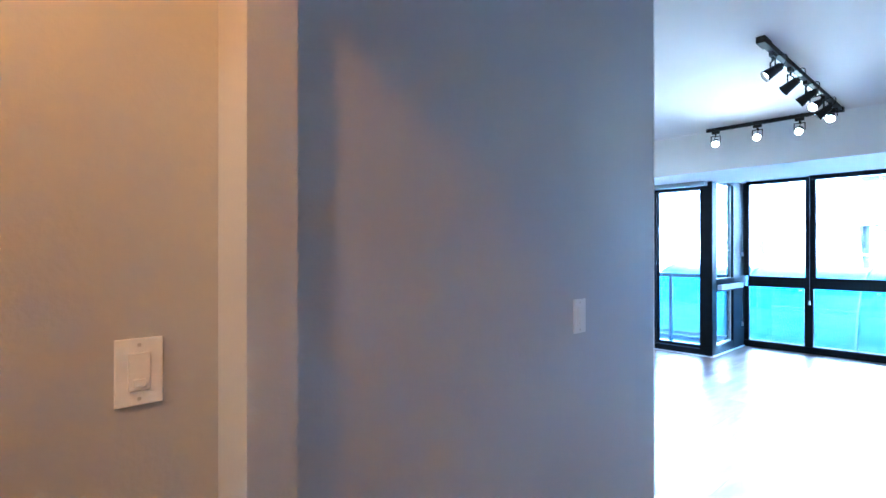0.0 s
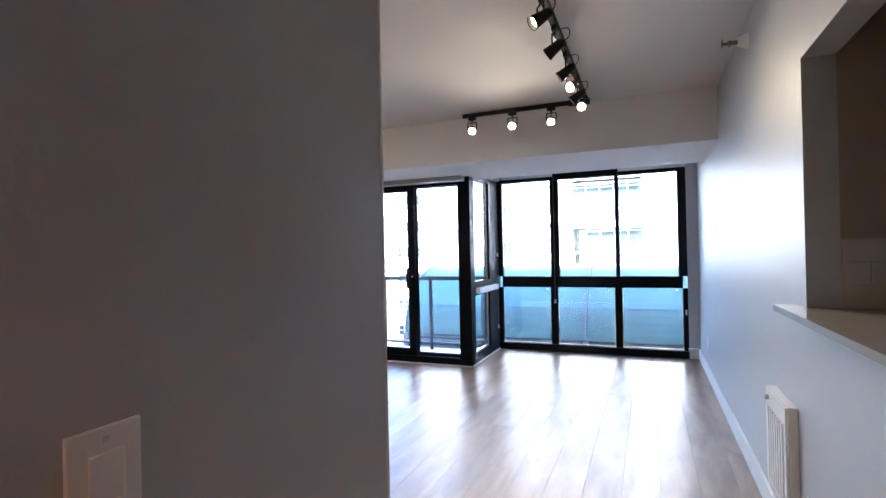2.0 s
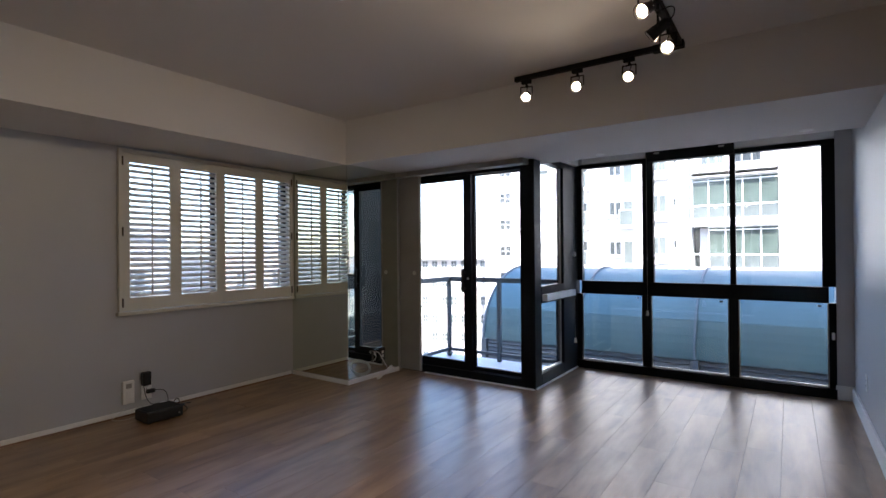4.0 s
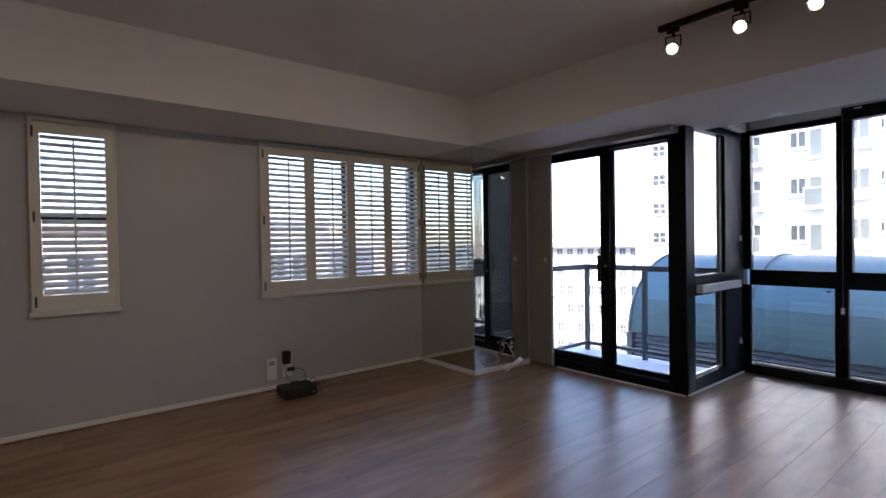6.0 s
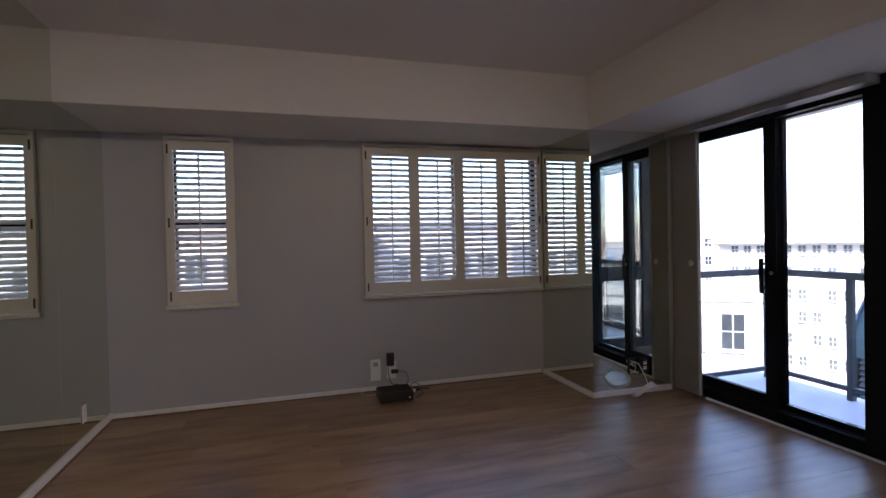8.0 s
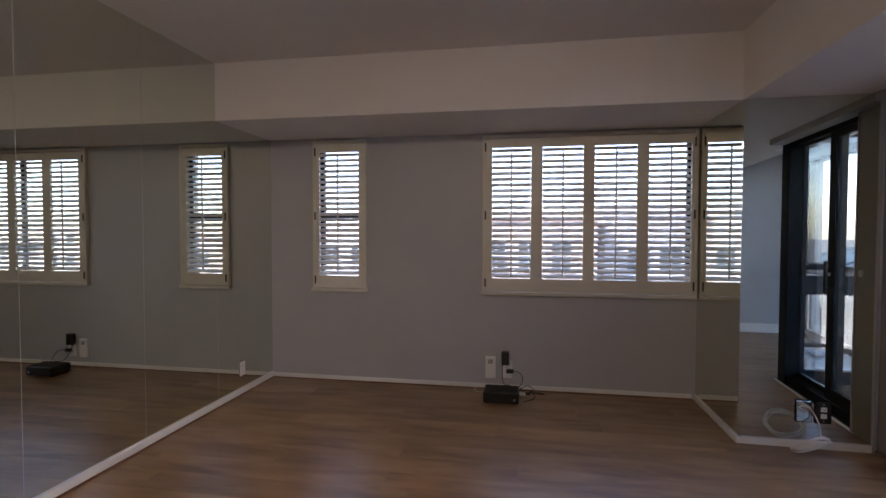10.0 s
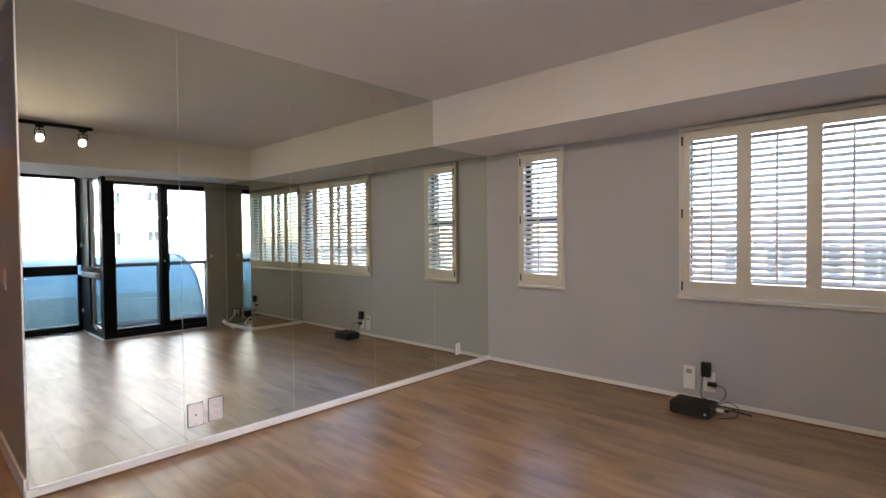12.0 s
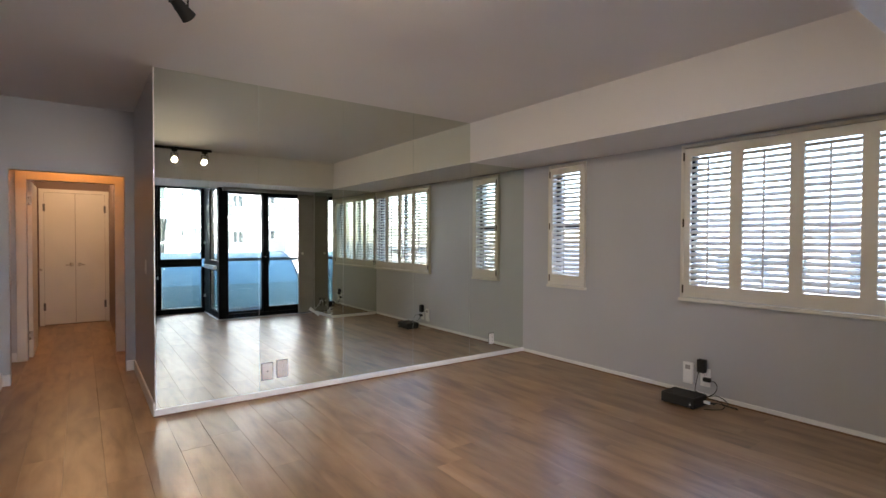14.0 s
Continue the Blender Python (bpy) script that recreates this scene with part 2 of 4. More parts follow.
# ---- setting ----
H, SOF, SOFX, SOFY = 2.537, 2.12, 5.472, 3.945
XM, YN, XD, XW, YR = 1.90, 4.745, 6.28, 7.40, 2.355   # mirror wall, shutter wall, balcony door, bay window, bay return
PX, PY = 5.467, 3.923                                 # mirrored pier

# shutter wall with its two openings
structure("wall_north", boxes((1.75, 2.343, YN, YN + 0.20, -0.1, H), (2.343, 2.772, YN, YN + 0.20, -0.1, 0.82), (2.343, 2.772, YN, YN + 0.20, 2.06, H),
                              (2.772, 3.833, YN, YN + 0.20, -0.1, H), (3.833, 5.445, YN, YN + 0.20, -0.1, 0.82), (3.833, 5.445, YN, YN + 0.20, 2.06, H),
                              (5.445, 6.40, YN, YN + 0.20, -0.1, H)), WALL, "smooth light grey painted wall with two shuttered windows", "wall")
structure("wall_west", boxes((1.75, XM, 1.01, YN, -0.1, H)), WALL, "grey painted partition wall behind the mirror panels", "wall")
# The opening at 0.92-1.62 is unseen, added to lessen bounce onto the hall wall.
structure("wall_south", boxes((0.285, 0.92, -0.105, 0, -0.1, H), (0.92, 1.62, -0.105, 0, 2.03, H), (1.62, 1.90, -0.105, 0, -0.1, H), (1.90, 3.20, -0.105, 0, -0.1, 1.032), (1.90, 3.20, -0.105, 0, 1.957, H),
                              (3.20, 7.60, -0.105, 0, -0.1, H)), WALL, "light grey painted wall with a kitchen pass-through and an added unseen opening", "wall")
structure("pier_core", boxes((PX + 0.045, 6.40, PY + 0.045, YN, -0.1, SOF)), WALL, "square wall pier clad with mirrors", "wall")
structure("wall_end", boxes((XW, 7.60, 0, 0.115, -0.1, 2.36)), WALL, "narrow grey wall return beside the bay window", "wall")
structure("ceiling", boxes((1.75, 6.60, -0.105, YN + 0.20, H, H + 0.12), (6.60, 7.7, -0.105, YR + 0.1, H, H + 0.12), (0.19, 1.75, -0.105, 1.13, H, H + 0.12)), CEILING, "flat off-white painted ceiling", "ceiling")


def prism(outline, z0, z1):
    """An upright prism over a plan outline, as one bmesh."""
    bm = bmesh.new()
    lo = [bm.verts.new((x, y, z0)) for x, y in outline]
    hi = [bm.verts.new((x, y, z1)) for x, y in outline]
    bm.faces.new(lo)
    bm.faces.new(hi)
    for k in range(len(outline)):
        j = (k + 1) % len(outline)
        bm.faces.new((lo[k], lo[j], hi[j], hi[k]))
    return bm


structure("ceiling_soffit", prism(((XM, SOFY), (SOFX, SOFY), (SOFX, 0.0), (6.60, 0.0), (6.60, YR + 0.1), (XD + 0.12, YR + 0.1), (XD + 0.12, YN), (XM, YN)), SOF, H), CEILING,
          "dropped off-white soffit along two sides of the room", "soffit")
structure("ceiling_bay", boxes((6.601, 7.60, 0, YR + 0.1, 2.36, H - 0.001)), CEILING, "white ceiling over the bay window", "ceiling")
structure("floor", prism(((-3.5, -1.7), (0.24, -1.7), (0.24, -0.05), (7.46, -0.05), (7.46, YR + 0.06), (XD + 0.10, YR + 0.06), (XD + 0.10, 5.0), (1.80, 5.0), (1.80, 1.16), (-3.5, 1.16)), -0.12, -0.014), SUBFLOOR, "oak-look laminate floor in long planks", "floor")
structure("wall_above_bay", boxes((XW + 0.012, XW + 0.10, 0.115, 0.85, 2.2075, 2.36), (XW + 0.012, XW + 0.10, 1.635, YR, 2.2075, 2.36), (XW + 0.012, XW + 0.10, 0.85, 1.635, 2.2635, 2.36)), WALL, "narrow wall strip above the bay window", "wall")
structure("wall_above_door", boxes((XD + 0.121, XD + 0.30, YR + 0.15, YN, 2.06, H)), WALL, "wall above the balcony door", "wall")

# hall: opening, lobby and far corridor
structure("wall_hall_north", boxes((0.19, 1.75, 1.01, 1.13, -0.1, H), (0.19, 0.285, 0.93, 1.01, -0.1, H)), WALL, "grey painted hall wall with a light switch", "wall")
structure("wall_hall_header", boxes((0.19, 0.285, -1.72, 0.07, -0.1, H), (0.19, 0.285, 0.07, 0.93, 1.905, H)), WALL, "grey painted wall around the hall opening", "wall")
structure("wall_lobby_north", boxes((-0.78, 0.19, 1.08, 1.2, -0.1, 2.45)), WALL, "painted lobby wall with a light switch", "wall")
# Unseen wall, set far back to cut warm bounce inside the lobby.
structure("wall_lobby_south_unseen", boxes((-0.78, 0.19, -1.72, -1.60, -0.1, 2.45)), WALL, "painted lobby wall", "wall")
structure("wall_lobby_west", boxes((-0.90, -0.78, -1.72, 0.117, -0.1, 2.45), (-0.90, -0.78, 0.899, 1.2, -0.1, 2.45), (-0.90, -0.78, 0.117, 0.899, 1.917, 2.45)), WALL,
          "painted lobby wall around a doorway", "wall")
structure("ceiling_lobby", boxes((-3.6, 0.19, -1.72, 1.3, 2.45, 2.57)), CEILING, "lobby and corridor ceiling", "ceiling")
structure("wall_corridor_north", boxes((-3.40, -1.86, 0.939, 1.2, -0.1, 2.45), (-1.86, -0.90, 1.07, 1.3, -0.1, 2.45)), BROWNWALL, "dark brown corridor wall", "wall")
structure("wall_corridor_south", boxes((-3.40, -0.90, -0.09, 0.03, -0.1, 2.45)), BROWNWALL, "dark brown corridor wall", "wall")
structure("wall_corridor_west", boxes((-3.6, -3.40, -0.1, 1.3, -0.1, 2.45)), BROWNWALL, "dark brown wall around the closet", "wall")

# kitchen behind the pass-through
for side, span in (("east", (3.20, 3.32, -2.3, -0.105, -0.1, 2.45)), ("south", (0.9, 3.20, -2.42, -2.3, -0.1, 2.45)), ("west", (0.78, 0.9, -2.42, -0.105, -0.1, 2.45))):
    structure("wall_kitchen_" + side, boxes(span), KITCHENWALL, "taupe painted kitchen wall", "wall")
structure("ceiling_kitchen", boxes((0.78, 3.32, -2.42, -0.105, 2.45, 2.57)), CEILING, "kitchen ceiling", "ceiling")
structure("floor_kitchen", boxes((0.78, 3.32, -2.42, -0.105, -0.1, -0.01)), SUBFLOOR, "dark kitchen floor", "floor")


def baseboard(name, x0, x1, y0, y1, h=0.085):
    """A skirting board with a softened top."""
    bm = boxes((x0, x1, y0, y1, 0.0, h), bevel=0.004)
    return structure(name, bm, TRIM, "white painted baseboard", "baseboard")


baseboard("baseboard_north", XM + 0.022, PX - 0.022, YN - 0.014, YN, 0.042)
for end, span in (("north", (XM + 0.034, PX - 0.022, YN - 0.026, YN - 0.0145, 0.0, 0.011)), ("mirror", (XM + 0.0225, XM + 0.034, 1.0, YN - 0.0145, 0.0, 0.011))):
    structure("shoe_trim_" + end, boxes(span, bevel=0.003), SHOE, "thin brown shoe moulding under the baseboard", "trim")
baseboard("baseboard_mirror", XM, XM + 0.022, 1.0, YN, 0.052)
baseboard("baseboard_pier_west", PX - 0.010, PX + 0.012, PY - 0.010, YN - 0.014, 0.04)
baseboard("baseboard_south", 1.62, XW - 0.002, 0.0, 0.017, 0.12)
baseboard("baseboard_south_hall", 0.285, 0.92, 0.0, 0.017, 0.12)
baseboard("baseboard_end", XW - 0.014, XW, 0.0175, 0.125, 0.12)
baseboard("baseboard_hall", 0.299, XM, 0.996, 1.01, 0.10)
baseboard("baseboard_nib", 0.285, 0.299, 0.93, 1.01, 0.10)
baseboard("baseboard_nib_south", 0.285, 0.299, 0.015, 0.07, 0.10)
baseboard("baseboard_lobby_west", -0.78, -0.766, -1.60, 0.030, 0.10)
baseboard("baseboard_lobby_north", -0.76, 0.19, 1.066, 1.08, 0.10)
baseboard("baseboard_corridor", -1.86, -1.846, 0.939, 1.07, 0.10)


# ---- bay window, return and balcony door ----
def pane(name, parent, x0, x1, y0, y1, z0, z1, mat=GLASS):
    ob = part(name, boxes((x0, x1, y0, y1, z0, z1)), mat, parent, "clear glass pane")
    ob.visible_shadow = False
    return ob


win1 = thing("window_1", (7.44, 1.2, 0), "floor-to-ceiling black aluminium bay window in six panes", "window", "", "structure")
FX0, FX1 = XW + 0.005, XW + 0.085
part("sill_rail", boxes((FX0 - 0.02, FX1, 0.115, YR, 0.0, 0.085), bevel=0.003), FRAME, win1)
part("transom", boxes((FX0 - 0.012, FX1, 0.165, 2.305, 0.808, 0.946), bevel=0.003), FRAME, win1)
for y0, y1 in ((0.115, 0.165), (0.83, 0.908), (1.598, 1.680), (2.310, YR)):
    part("mullion", boxes((FX0, FX1 - 0.004, y0, y1, 0.085, 0.808), bevel=0.003), FRAME, win1)
for y0, y1 in ((0.115, 0.208), (0.846, 0.893), (1.566, 1.672), (2.30, YR)):
    part("mullion", boxes((FX0, FX1 - 0.004, y0, y1, 0.946, 2.163), bevel=0.003), FRAME, win1)
for y0, y1, z1 in ((0.115, 0.85, 2.206), (1.636, YR, 2.206)):
    part("head_rail", boxes((FX0, FX1, y0, y1, 2.163, z1), bevel=0.003), FRAME, win1)
part("head_rail", boxes((FX0 - 0.02, FX1, 0.852, 1.634, 2.163, 2.262), bevel=0.003), FRAME, win1)
for k, (y0, y1) in enumerate(((0.165, 0.83), (0.908, 1.598), (1.680, 2.310))):
    pane("pane", win1, FX0 + 0.045, FX0 + 0.051, y0, y1, 0.085, 0.808)
    bead = boxes((FX0 + 0.030, FX0 + 0.043, y0, y1, 0.085, 0.097), (FX0 + 0.030, FX0 + 0.043, y0, y0 + 0.010, 0.097, 0.80), (FX0 + 0.030, FX0 + 0.043, y1 - 0.010, y1, 0.097, 0.80))
    part("glazing_bead", bead, METAL, win1, "thin silver glazing bead")
for y0, y1 in ((0.208, 0.846), (0.893, 1.566), (1.672, 2.30)):
    pane("pane", win1, FX0 + 0.045, FX0 + 0.051, y0, y1, 0.946, 2.163)
for y in (0.215, 0.955, 1.705):
    part("latch", boxes((FX0 - 0.012, FX0 + 0.004, y, y + 0.03, 0.775, 0.790), bevel=0.003), WHITEPLASTIC, win1, "small white latch")
part("latch", boxes((FX0 - 0.022, FX0, 0.128, 0.148, 0.50, 0.56), bevel=0.004), WHITEPLASTIC, win1, "small white latch")
for y in (0.93, 1.50):
    part("latch", boxes((FX0 - 0.026, FX0 - 0.020, y, y + 0.05, 2.236, 2.250), bevel=0.002), METAL, win1, "small metal latch")


def blind_headrail(at, spans, label):
    t = thing("blind_headrail", at, label, "window blind")
    part("rail", boxes(*spans, bevel=0.004), WHITEPLASTIC, t)
    return t


blind_headrail((7.36, 2.0, 2.22), ((FX0 - 0.05, FX0 - 0.002, 1.63, 2.28, 2.207, 2.285),), "slim white roller blind box above the bay window")
blind_headrail((7.36, 0.5, 2.22), ((FX0 - 0.05, FX0 - 0.002, 0.12, 0.845, 2.207, 2.285),), "slim white roller blind box above the bay window")

win2 = thing("window_2", (6.86, YR, 0), "narrow black aluminium return window beside the balcony door", "window", "", "structure")
RY0, RY1 = YR, YR + 0.08
part("corner_post", boxes((XD, XD + 0.15, YR, YR + 0.145, 0.0, SOF), bevel=0.004), FRAME, win2)
part("jamb", boxes((7.0, FX0 - 0.002, RY0 + 0.002, RY1, 0.0, 2.36), bevel=0.004), FRAME, win2)
part("corner_filler", boxes((FX0 - 0.0015, FX1, RY0 + 0.002, RY1, 0.0, 2.36)), FRAME, win2)
part("sill_rail", boxes((XD + 0.152, 6.998, RY0, RY1, 0.0, 0.115), bevel=0.003), FRAME, win2)
part("transom", boxes((XD + 0.152, 6.998, RY0, RY1, 0.775, 0.937), bevel=0.003), FRAME, win2)
part("head_rail", boxes((XD + 0.152, 6.998, RY0, RY1, 2.12, 2.36), bevel=0.003), FRAME, win2)
pane("pane", win2, XD + 0.15, 7.0, RY0 + 0.045, RY0 + 0.051, 0.115, 0.775, COATEDGLASS)
pane("pane", win2, XD + 0.15, 7.0, RY0 + 0.045, RY0 + 0.051, 0.937, 2.12, COATEDGLASS)
part("glazing_bead", boxes((XD + 0.152, 6.998, RY0 + 0.03, RY0 + 0.042, 0.115, 0.13), (6.985, 6.998, RY0 + 0.03, RY0 + 0.042, 0.13, 0.775), (6.985, 6.998, RY0 + 0.03, RY0 + 0.042, 0.937, 2.12)),
     METAL, win2, "thin silver glazing bead")
structure("floor_trim_return", boxes((XD + 0.01, XW - 0.03, YR - 0.016, YR - 0.001, 0.0, 0.016), bevel=0.003), TRIM, "thin white floor trim strip", "trim")
blind_headrail((6.8, YR, 0.84), ((XD + 0.16, 7.20, YR - 0.055, YR - 0.003, 0.80, 0.862),), "silver-grey blind headrail fixed on the window transom")
blind_headrail((6.8, YR, 2.13), ((6.62, 7.30, YR - 0.06, YR - 0.003, 2.18, 2.25),), "silver-grey blind headrail at the top of the return window")


def pull_cord(x, y, top, low, loop):
    t = thing("pull_cord_set", (x, y, low), "thin grey blind cord with a white plastic tassel", "blind cord", "blind cords")
    pts = [(x, y, top), (x + 0.01, y, (top + low) / 2), (x, y, low)]
    cable("cord", pts, 0.0018, VALANCE, t)
    pts = [(x + 0.02, y, top), (x + 0.035, y, (top + low) / 2), (x + 0.05, y, low + loop), (x + 0.03, y, low - 0.09), (x, y, low - 0.03)]
    cable("cord", pts, 0.002, FRAME, t)
    bm = bmesh.new()
    tube(bm, (x, y, low), (x, y, low - 0.05), 0.010, 0.015)
    part("tassel", bm, WHITEPLASTIC, t)


pull_cord(7.24, YR - 0.03, 2.17, 1.26, 0.02)
pull_cord(7.24, YR - 0.03, 0.79, 0.34, 0.02)
pull_cord(XW - 0.03, 1.62, 2.21, 0.66, 0.02)

DX = XD + 0.035
door = thing("door_1", (DX, 3.2, 0), "black aluminium sliding glass balcony door", "sliding door", "", "structure")
part("head", boxes((DX, DX + 0.12, YR + 0.147, 4.01, 2.045, 2.125), bevel=0.003), FRAME, door)
part("threshold", boxes((DX - 0.015, DX + 0.12, YR + 0.147, 4.01, 0.0, 0.075), bevel=0.003), FRAME, door)
part("jamb", boxes((DX, DX + 0.12, 3.93, 4.01, 0.075, 2.045), bevel=0.003), FRAME, door)
# sliding leaf, and the fixed leaf behind it
leaf = part("sliding_leaf", boxes((DX + 0.012, DX + 0.05, 3.062, 3.152, 0.075, 2.045), (DX + 0.012, DX + 0.05, 3.84, 3.93, 0.075, 2.045),
                                  (DX + 0.012, DX + 0.05, 3.152, 3.84, 0.075, 0.158), (DX + 0.012, DX + 0.05, 3.152, 3.84, 2.0, 2.045)), FRAME, door)
pane("pane", leaf, DX + 0.028, DX + 0.034, 3.152, 3.84, 0.158, 2.0)
part("pull_handle", boxes((DX - 0.045, DX - 0.025, 3.125, 3.150, 0.86, 1.10), (DX - 0.026, DX + 0.012, 3.128, 3.147, 0.89, 0.905), (DX - 0.026, DX + 0.012, 3.128, 3.147, 1.055, 1.07), bevel=0.003),
     BLACK, leaf, "black bar pull handle")
bm = bmesh.new()
tube(bm, (DX + 0.004, 3.10, 1.0), (DX + 0.013, 3.10, 1.0), 0.012)
part("lock", bm, METAL, leaf, "small metal lock cylinder")
leaf2 = part("fixed_leaf", boxes((DX + 0.062, DX + 0.10, 3.05, 3.13, 0.075, 2.045), (DX + 0.062, DX + 0.10, YR + 0.147, YR + 0.15, 0.075, 2.045),
                                 (DX + 0.062, DX + 0.10, YR + 0.15, 3.05, 0.075, 0.112), (DX + 0.062, DX + 0.10, YR + 0.15, 3.05, 2.035, 2.045)), FRAME, door)
pane("pane", leaf2, DX + 0.078, DX + 0.084, YR + 0.15, 3.05, 0.112, 2.035)
structure("floor_trim_door", boxes((XD - 0.034, XD - 0.017, YR - 0.001, 3.60, 0.0, 0.014), bevel=0.003), TRIM, "thin white floor trim strip", "trim")
val = thing("blind_valance", (6.2, 3.2, 2.07), "slim white valance box above the balcony door", "valance")
part("fascia", boxes((6.16, 6.278, YR + 0.05, 3.905, 2.068, 2.118), bevel=0.004), VALANCE, val)

panel = thing("sliding_panel_shade", (6.22, 3.77, 0), "flat dark grey sliding panel shade stacked at the door edge", "panel shade")
part("panel", boxes((6.222, 6.246, 3.642, 3.905, 0.02, 2.066), bevel=0.006), GREYPANEL, panel)
part("edge_strip", boxes((6.218, 6.248, 3.626, 3.641, 0.02, 2.066), bevel=0.003), GREYCONC, panel, "pale grey edge strip")
bm = bmesh.new()
tube(bm, (6.222, 3.70, 1.05), (6.215, 3.70, 1.05), 0.024, 0.022, 20)
part("cup_pull", bm, METAL, panel, "round metal cup pull")


# ---- mirrors ----
wall_mirror = thing("wall_mirror", (XM, 3.0, 0), "wall-to-wall frameless mirror in five tall panels with aged tint", "mirror")
seams = (1.015, 1.750, 2.485, 3.229, SOFY, YN)
for a, b in zip(seams, seams[1:]):
    top = SOF if b > SOFY + 0.01 else H
    part("mirror_panel", boxes((XM + 0.001, XM + 0.007, a + 0.0012, b - 0.0012, 0.052, top - 0.002)), MIRROR, wall_mirror)
for y in seams[1:-1]:
    part("seam_edge", boxes((XM + 0.001, XM + 0.0073, y - 0.0011, y + 0.0011, 0.053, (H if y < SOFY else SOF) - 0.003)), MIRROREDGE, wall_mirror, "pale polished mirror edge")
part("edge_strip", boxes((XM + 0.001, XM + 0.0075, 1.0085, 1.0155, 0.052, H - 0.002)), TRIM, wall_mirror, "thin pale edge strip")
pier_mirror = thing("pier_mirror", (PX, PY, 0), "frameless mirror panels cladding two faces of the pier", "mirror")
part("mirror_panel", boxes((PX + 0.004, PX + 0.010, PY + 0.011, YN - 0.002, 0.045, SOF - 0.002), bevel=0.001), MIRROR, pier_mirror)
TURN_PIER = Matrix.Translation((PX, PY, 0)) @ Matrix.Rotation(radians(-1.7), 4, 'Z') @ Matrix.Translation((-PX, -PY, 0))


def turned(bm):
    bmesh.ops.transform(bm, matrix=TURN_PIER, verts=bm.verts)
    return bm


part("mirror_panel", turned(boxes((PX + 0.004, 6.190, PY + 0.004, PY + 0.010, 0.045, SOF - 0.002), bevel=0.001)), MIRROR, pier_mirror)
part("backing", turned(boxes((PX + 0.011, 6.190, PY + 0.0105, PY + 0.06, 0.0, SOF - 0.002))), GREYCONC, pier_mirror)
part("edge_trim", turned(boxes((6.192, 6.207, PY - 0.006, PY + 0.012, 0.0, SOF - 0.002), bevel=0.002)), GREYCONC, pier_mirror, "pale vertical edge trim")


structure("baseboard_pier_south", turned(boxes((PX + 0.012, 6.191, PY - 0.010, PY + 0.003, 0.0, 0.045), bevel=0.004)), TRIM, "white painted baseboard", "baseboard")


# ---- plantation shutters ----
def louver_mesh(length):
    bm = bmesh.new()
    w, t = 0.031, 0.0048
    ring = [(-w, 0.0), (-w * 0.6, t * 0.8), (0, t), (w * 0.6, t * 0.8), (w, 0.0), (w * 0.6, -t * 0.8), (0, -t), (-w * 0.6, -t * 0.8)]
    ends = [[bm.verts.new((x, y, z)) for y, z in ring] for x in (-length / 2, length / 2)]
    for k in range(8):
        bm.faces.new((ends[0][k], ends[0][(k + 1) % 8], ends[1][(k + 1) % 8], ends[1][k]))
    bm.faces.new(ends[0])
    bm.faces.new(ends[1])
    return mesh_from(bm, SLAT, "louver")


def shutter(at, x0, x1, z0, z1, panels, label, hinge_sides):
    """A framed plantation shutter: panels are (x0, x1, louver x0, louver x1)."""
    y = YN
    t = thing("plantation_shutter", at, label, "shutter", "plantation shutters")
    fw = 0.028
    part("frame", boxes((x0, x0 + fw, y - 0.036, y - 0.001, z0 + 0.03, z1 - 0.002), (x1 - fw, x1, y - 0.036, y - 0.001, z0 + 0.03, z1 - 0.002),
                        (x0 + fw, x1 - fw, y - 0.036, y - 0.001, z1 - fw, z1 - 0.002), bevel=0.003), CREAM, t)
    part("sill", boxes((x0 - 0.012, x1 + (0.012 if x1 < 4 else 0.0), y - 0.046, y - 0.001, z0, z0 + 0.028), bevel=0.004), CREAM, t)
    lz0, lz1 = 0.927, 1.998
    n = 23
    step = (lz1 - lz0) / n
    for k, (a, b, la, lb) in enumerate(panels):
        p = part("shutter_panel", boxes((a, la, y - 0.032, y - 0.006, z0 + 0.034, z1 - fw - 0.004), (lb, b, y - 0.032, y - 0.006, z0 + 0.034, z1 - fw - 0.004),
                                        (la, lb, y - 0.032, y - 0.006, z0 + 0.034, lz0), (la, lb, y - 0.032, y - 0.006, lz1, z1 - fw - 0.004)), CREAM, t)
        me = louver_mesh(lb - la - 0.004)
        for i in range(n):
            tilt = 33 + random.uniform(-1.5, 1.5)
            shared("louver", me, p, ((la + lb) / 2, y - 0.017, lz0 + (i + 0.5) * step), (radians(tilt), 0, 0))
        c = (la + lb) / 2
        part("tilt_rod", boxes((c - 0.006, c + 0.006, y - 0.062, y - 0.050, lz0 + 0.02, lz1 - 0.03), bevel=0.002), SLAT, p)
        side = hinge_sides[k]
        if side:
            hx = a - 0.004 if side < 0 else b + 0.004
            for hz in (z0 + 0.10, (z0 + z1) / 2, z1 - 0.10):
                bm = bmesh.new()
                tube(bm, (hx, y - 0.040, hz - 0.035), (hx, y - 0.040, hz + 0.035), 0.0055, None, 10)
                box(bm, hx - 0.006, hx + 0.006, y - 0.040, y - 0.034, hz - 0.034, hz + 0.034)
                part("hinge", bm, BRONZE, p, "dark bronze butt hinge")
    return t


shutter((4.7, YN, 0.79), 3.802, PX - 0.004, 0.790, 2.102, ((3.831, 4.24, 3.881, 4.196), (4.24, 4.651, 4.287, 4.607), (4.651, 5.058, 4.693, 5.016), (5.058, 5.433, 5.102, 5.415)),
        "wide cream plantation shutter with four panels of open louvers", (-1, 0, 0, 1))
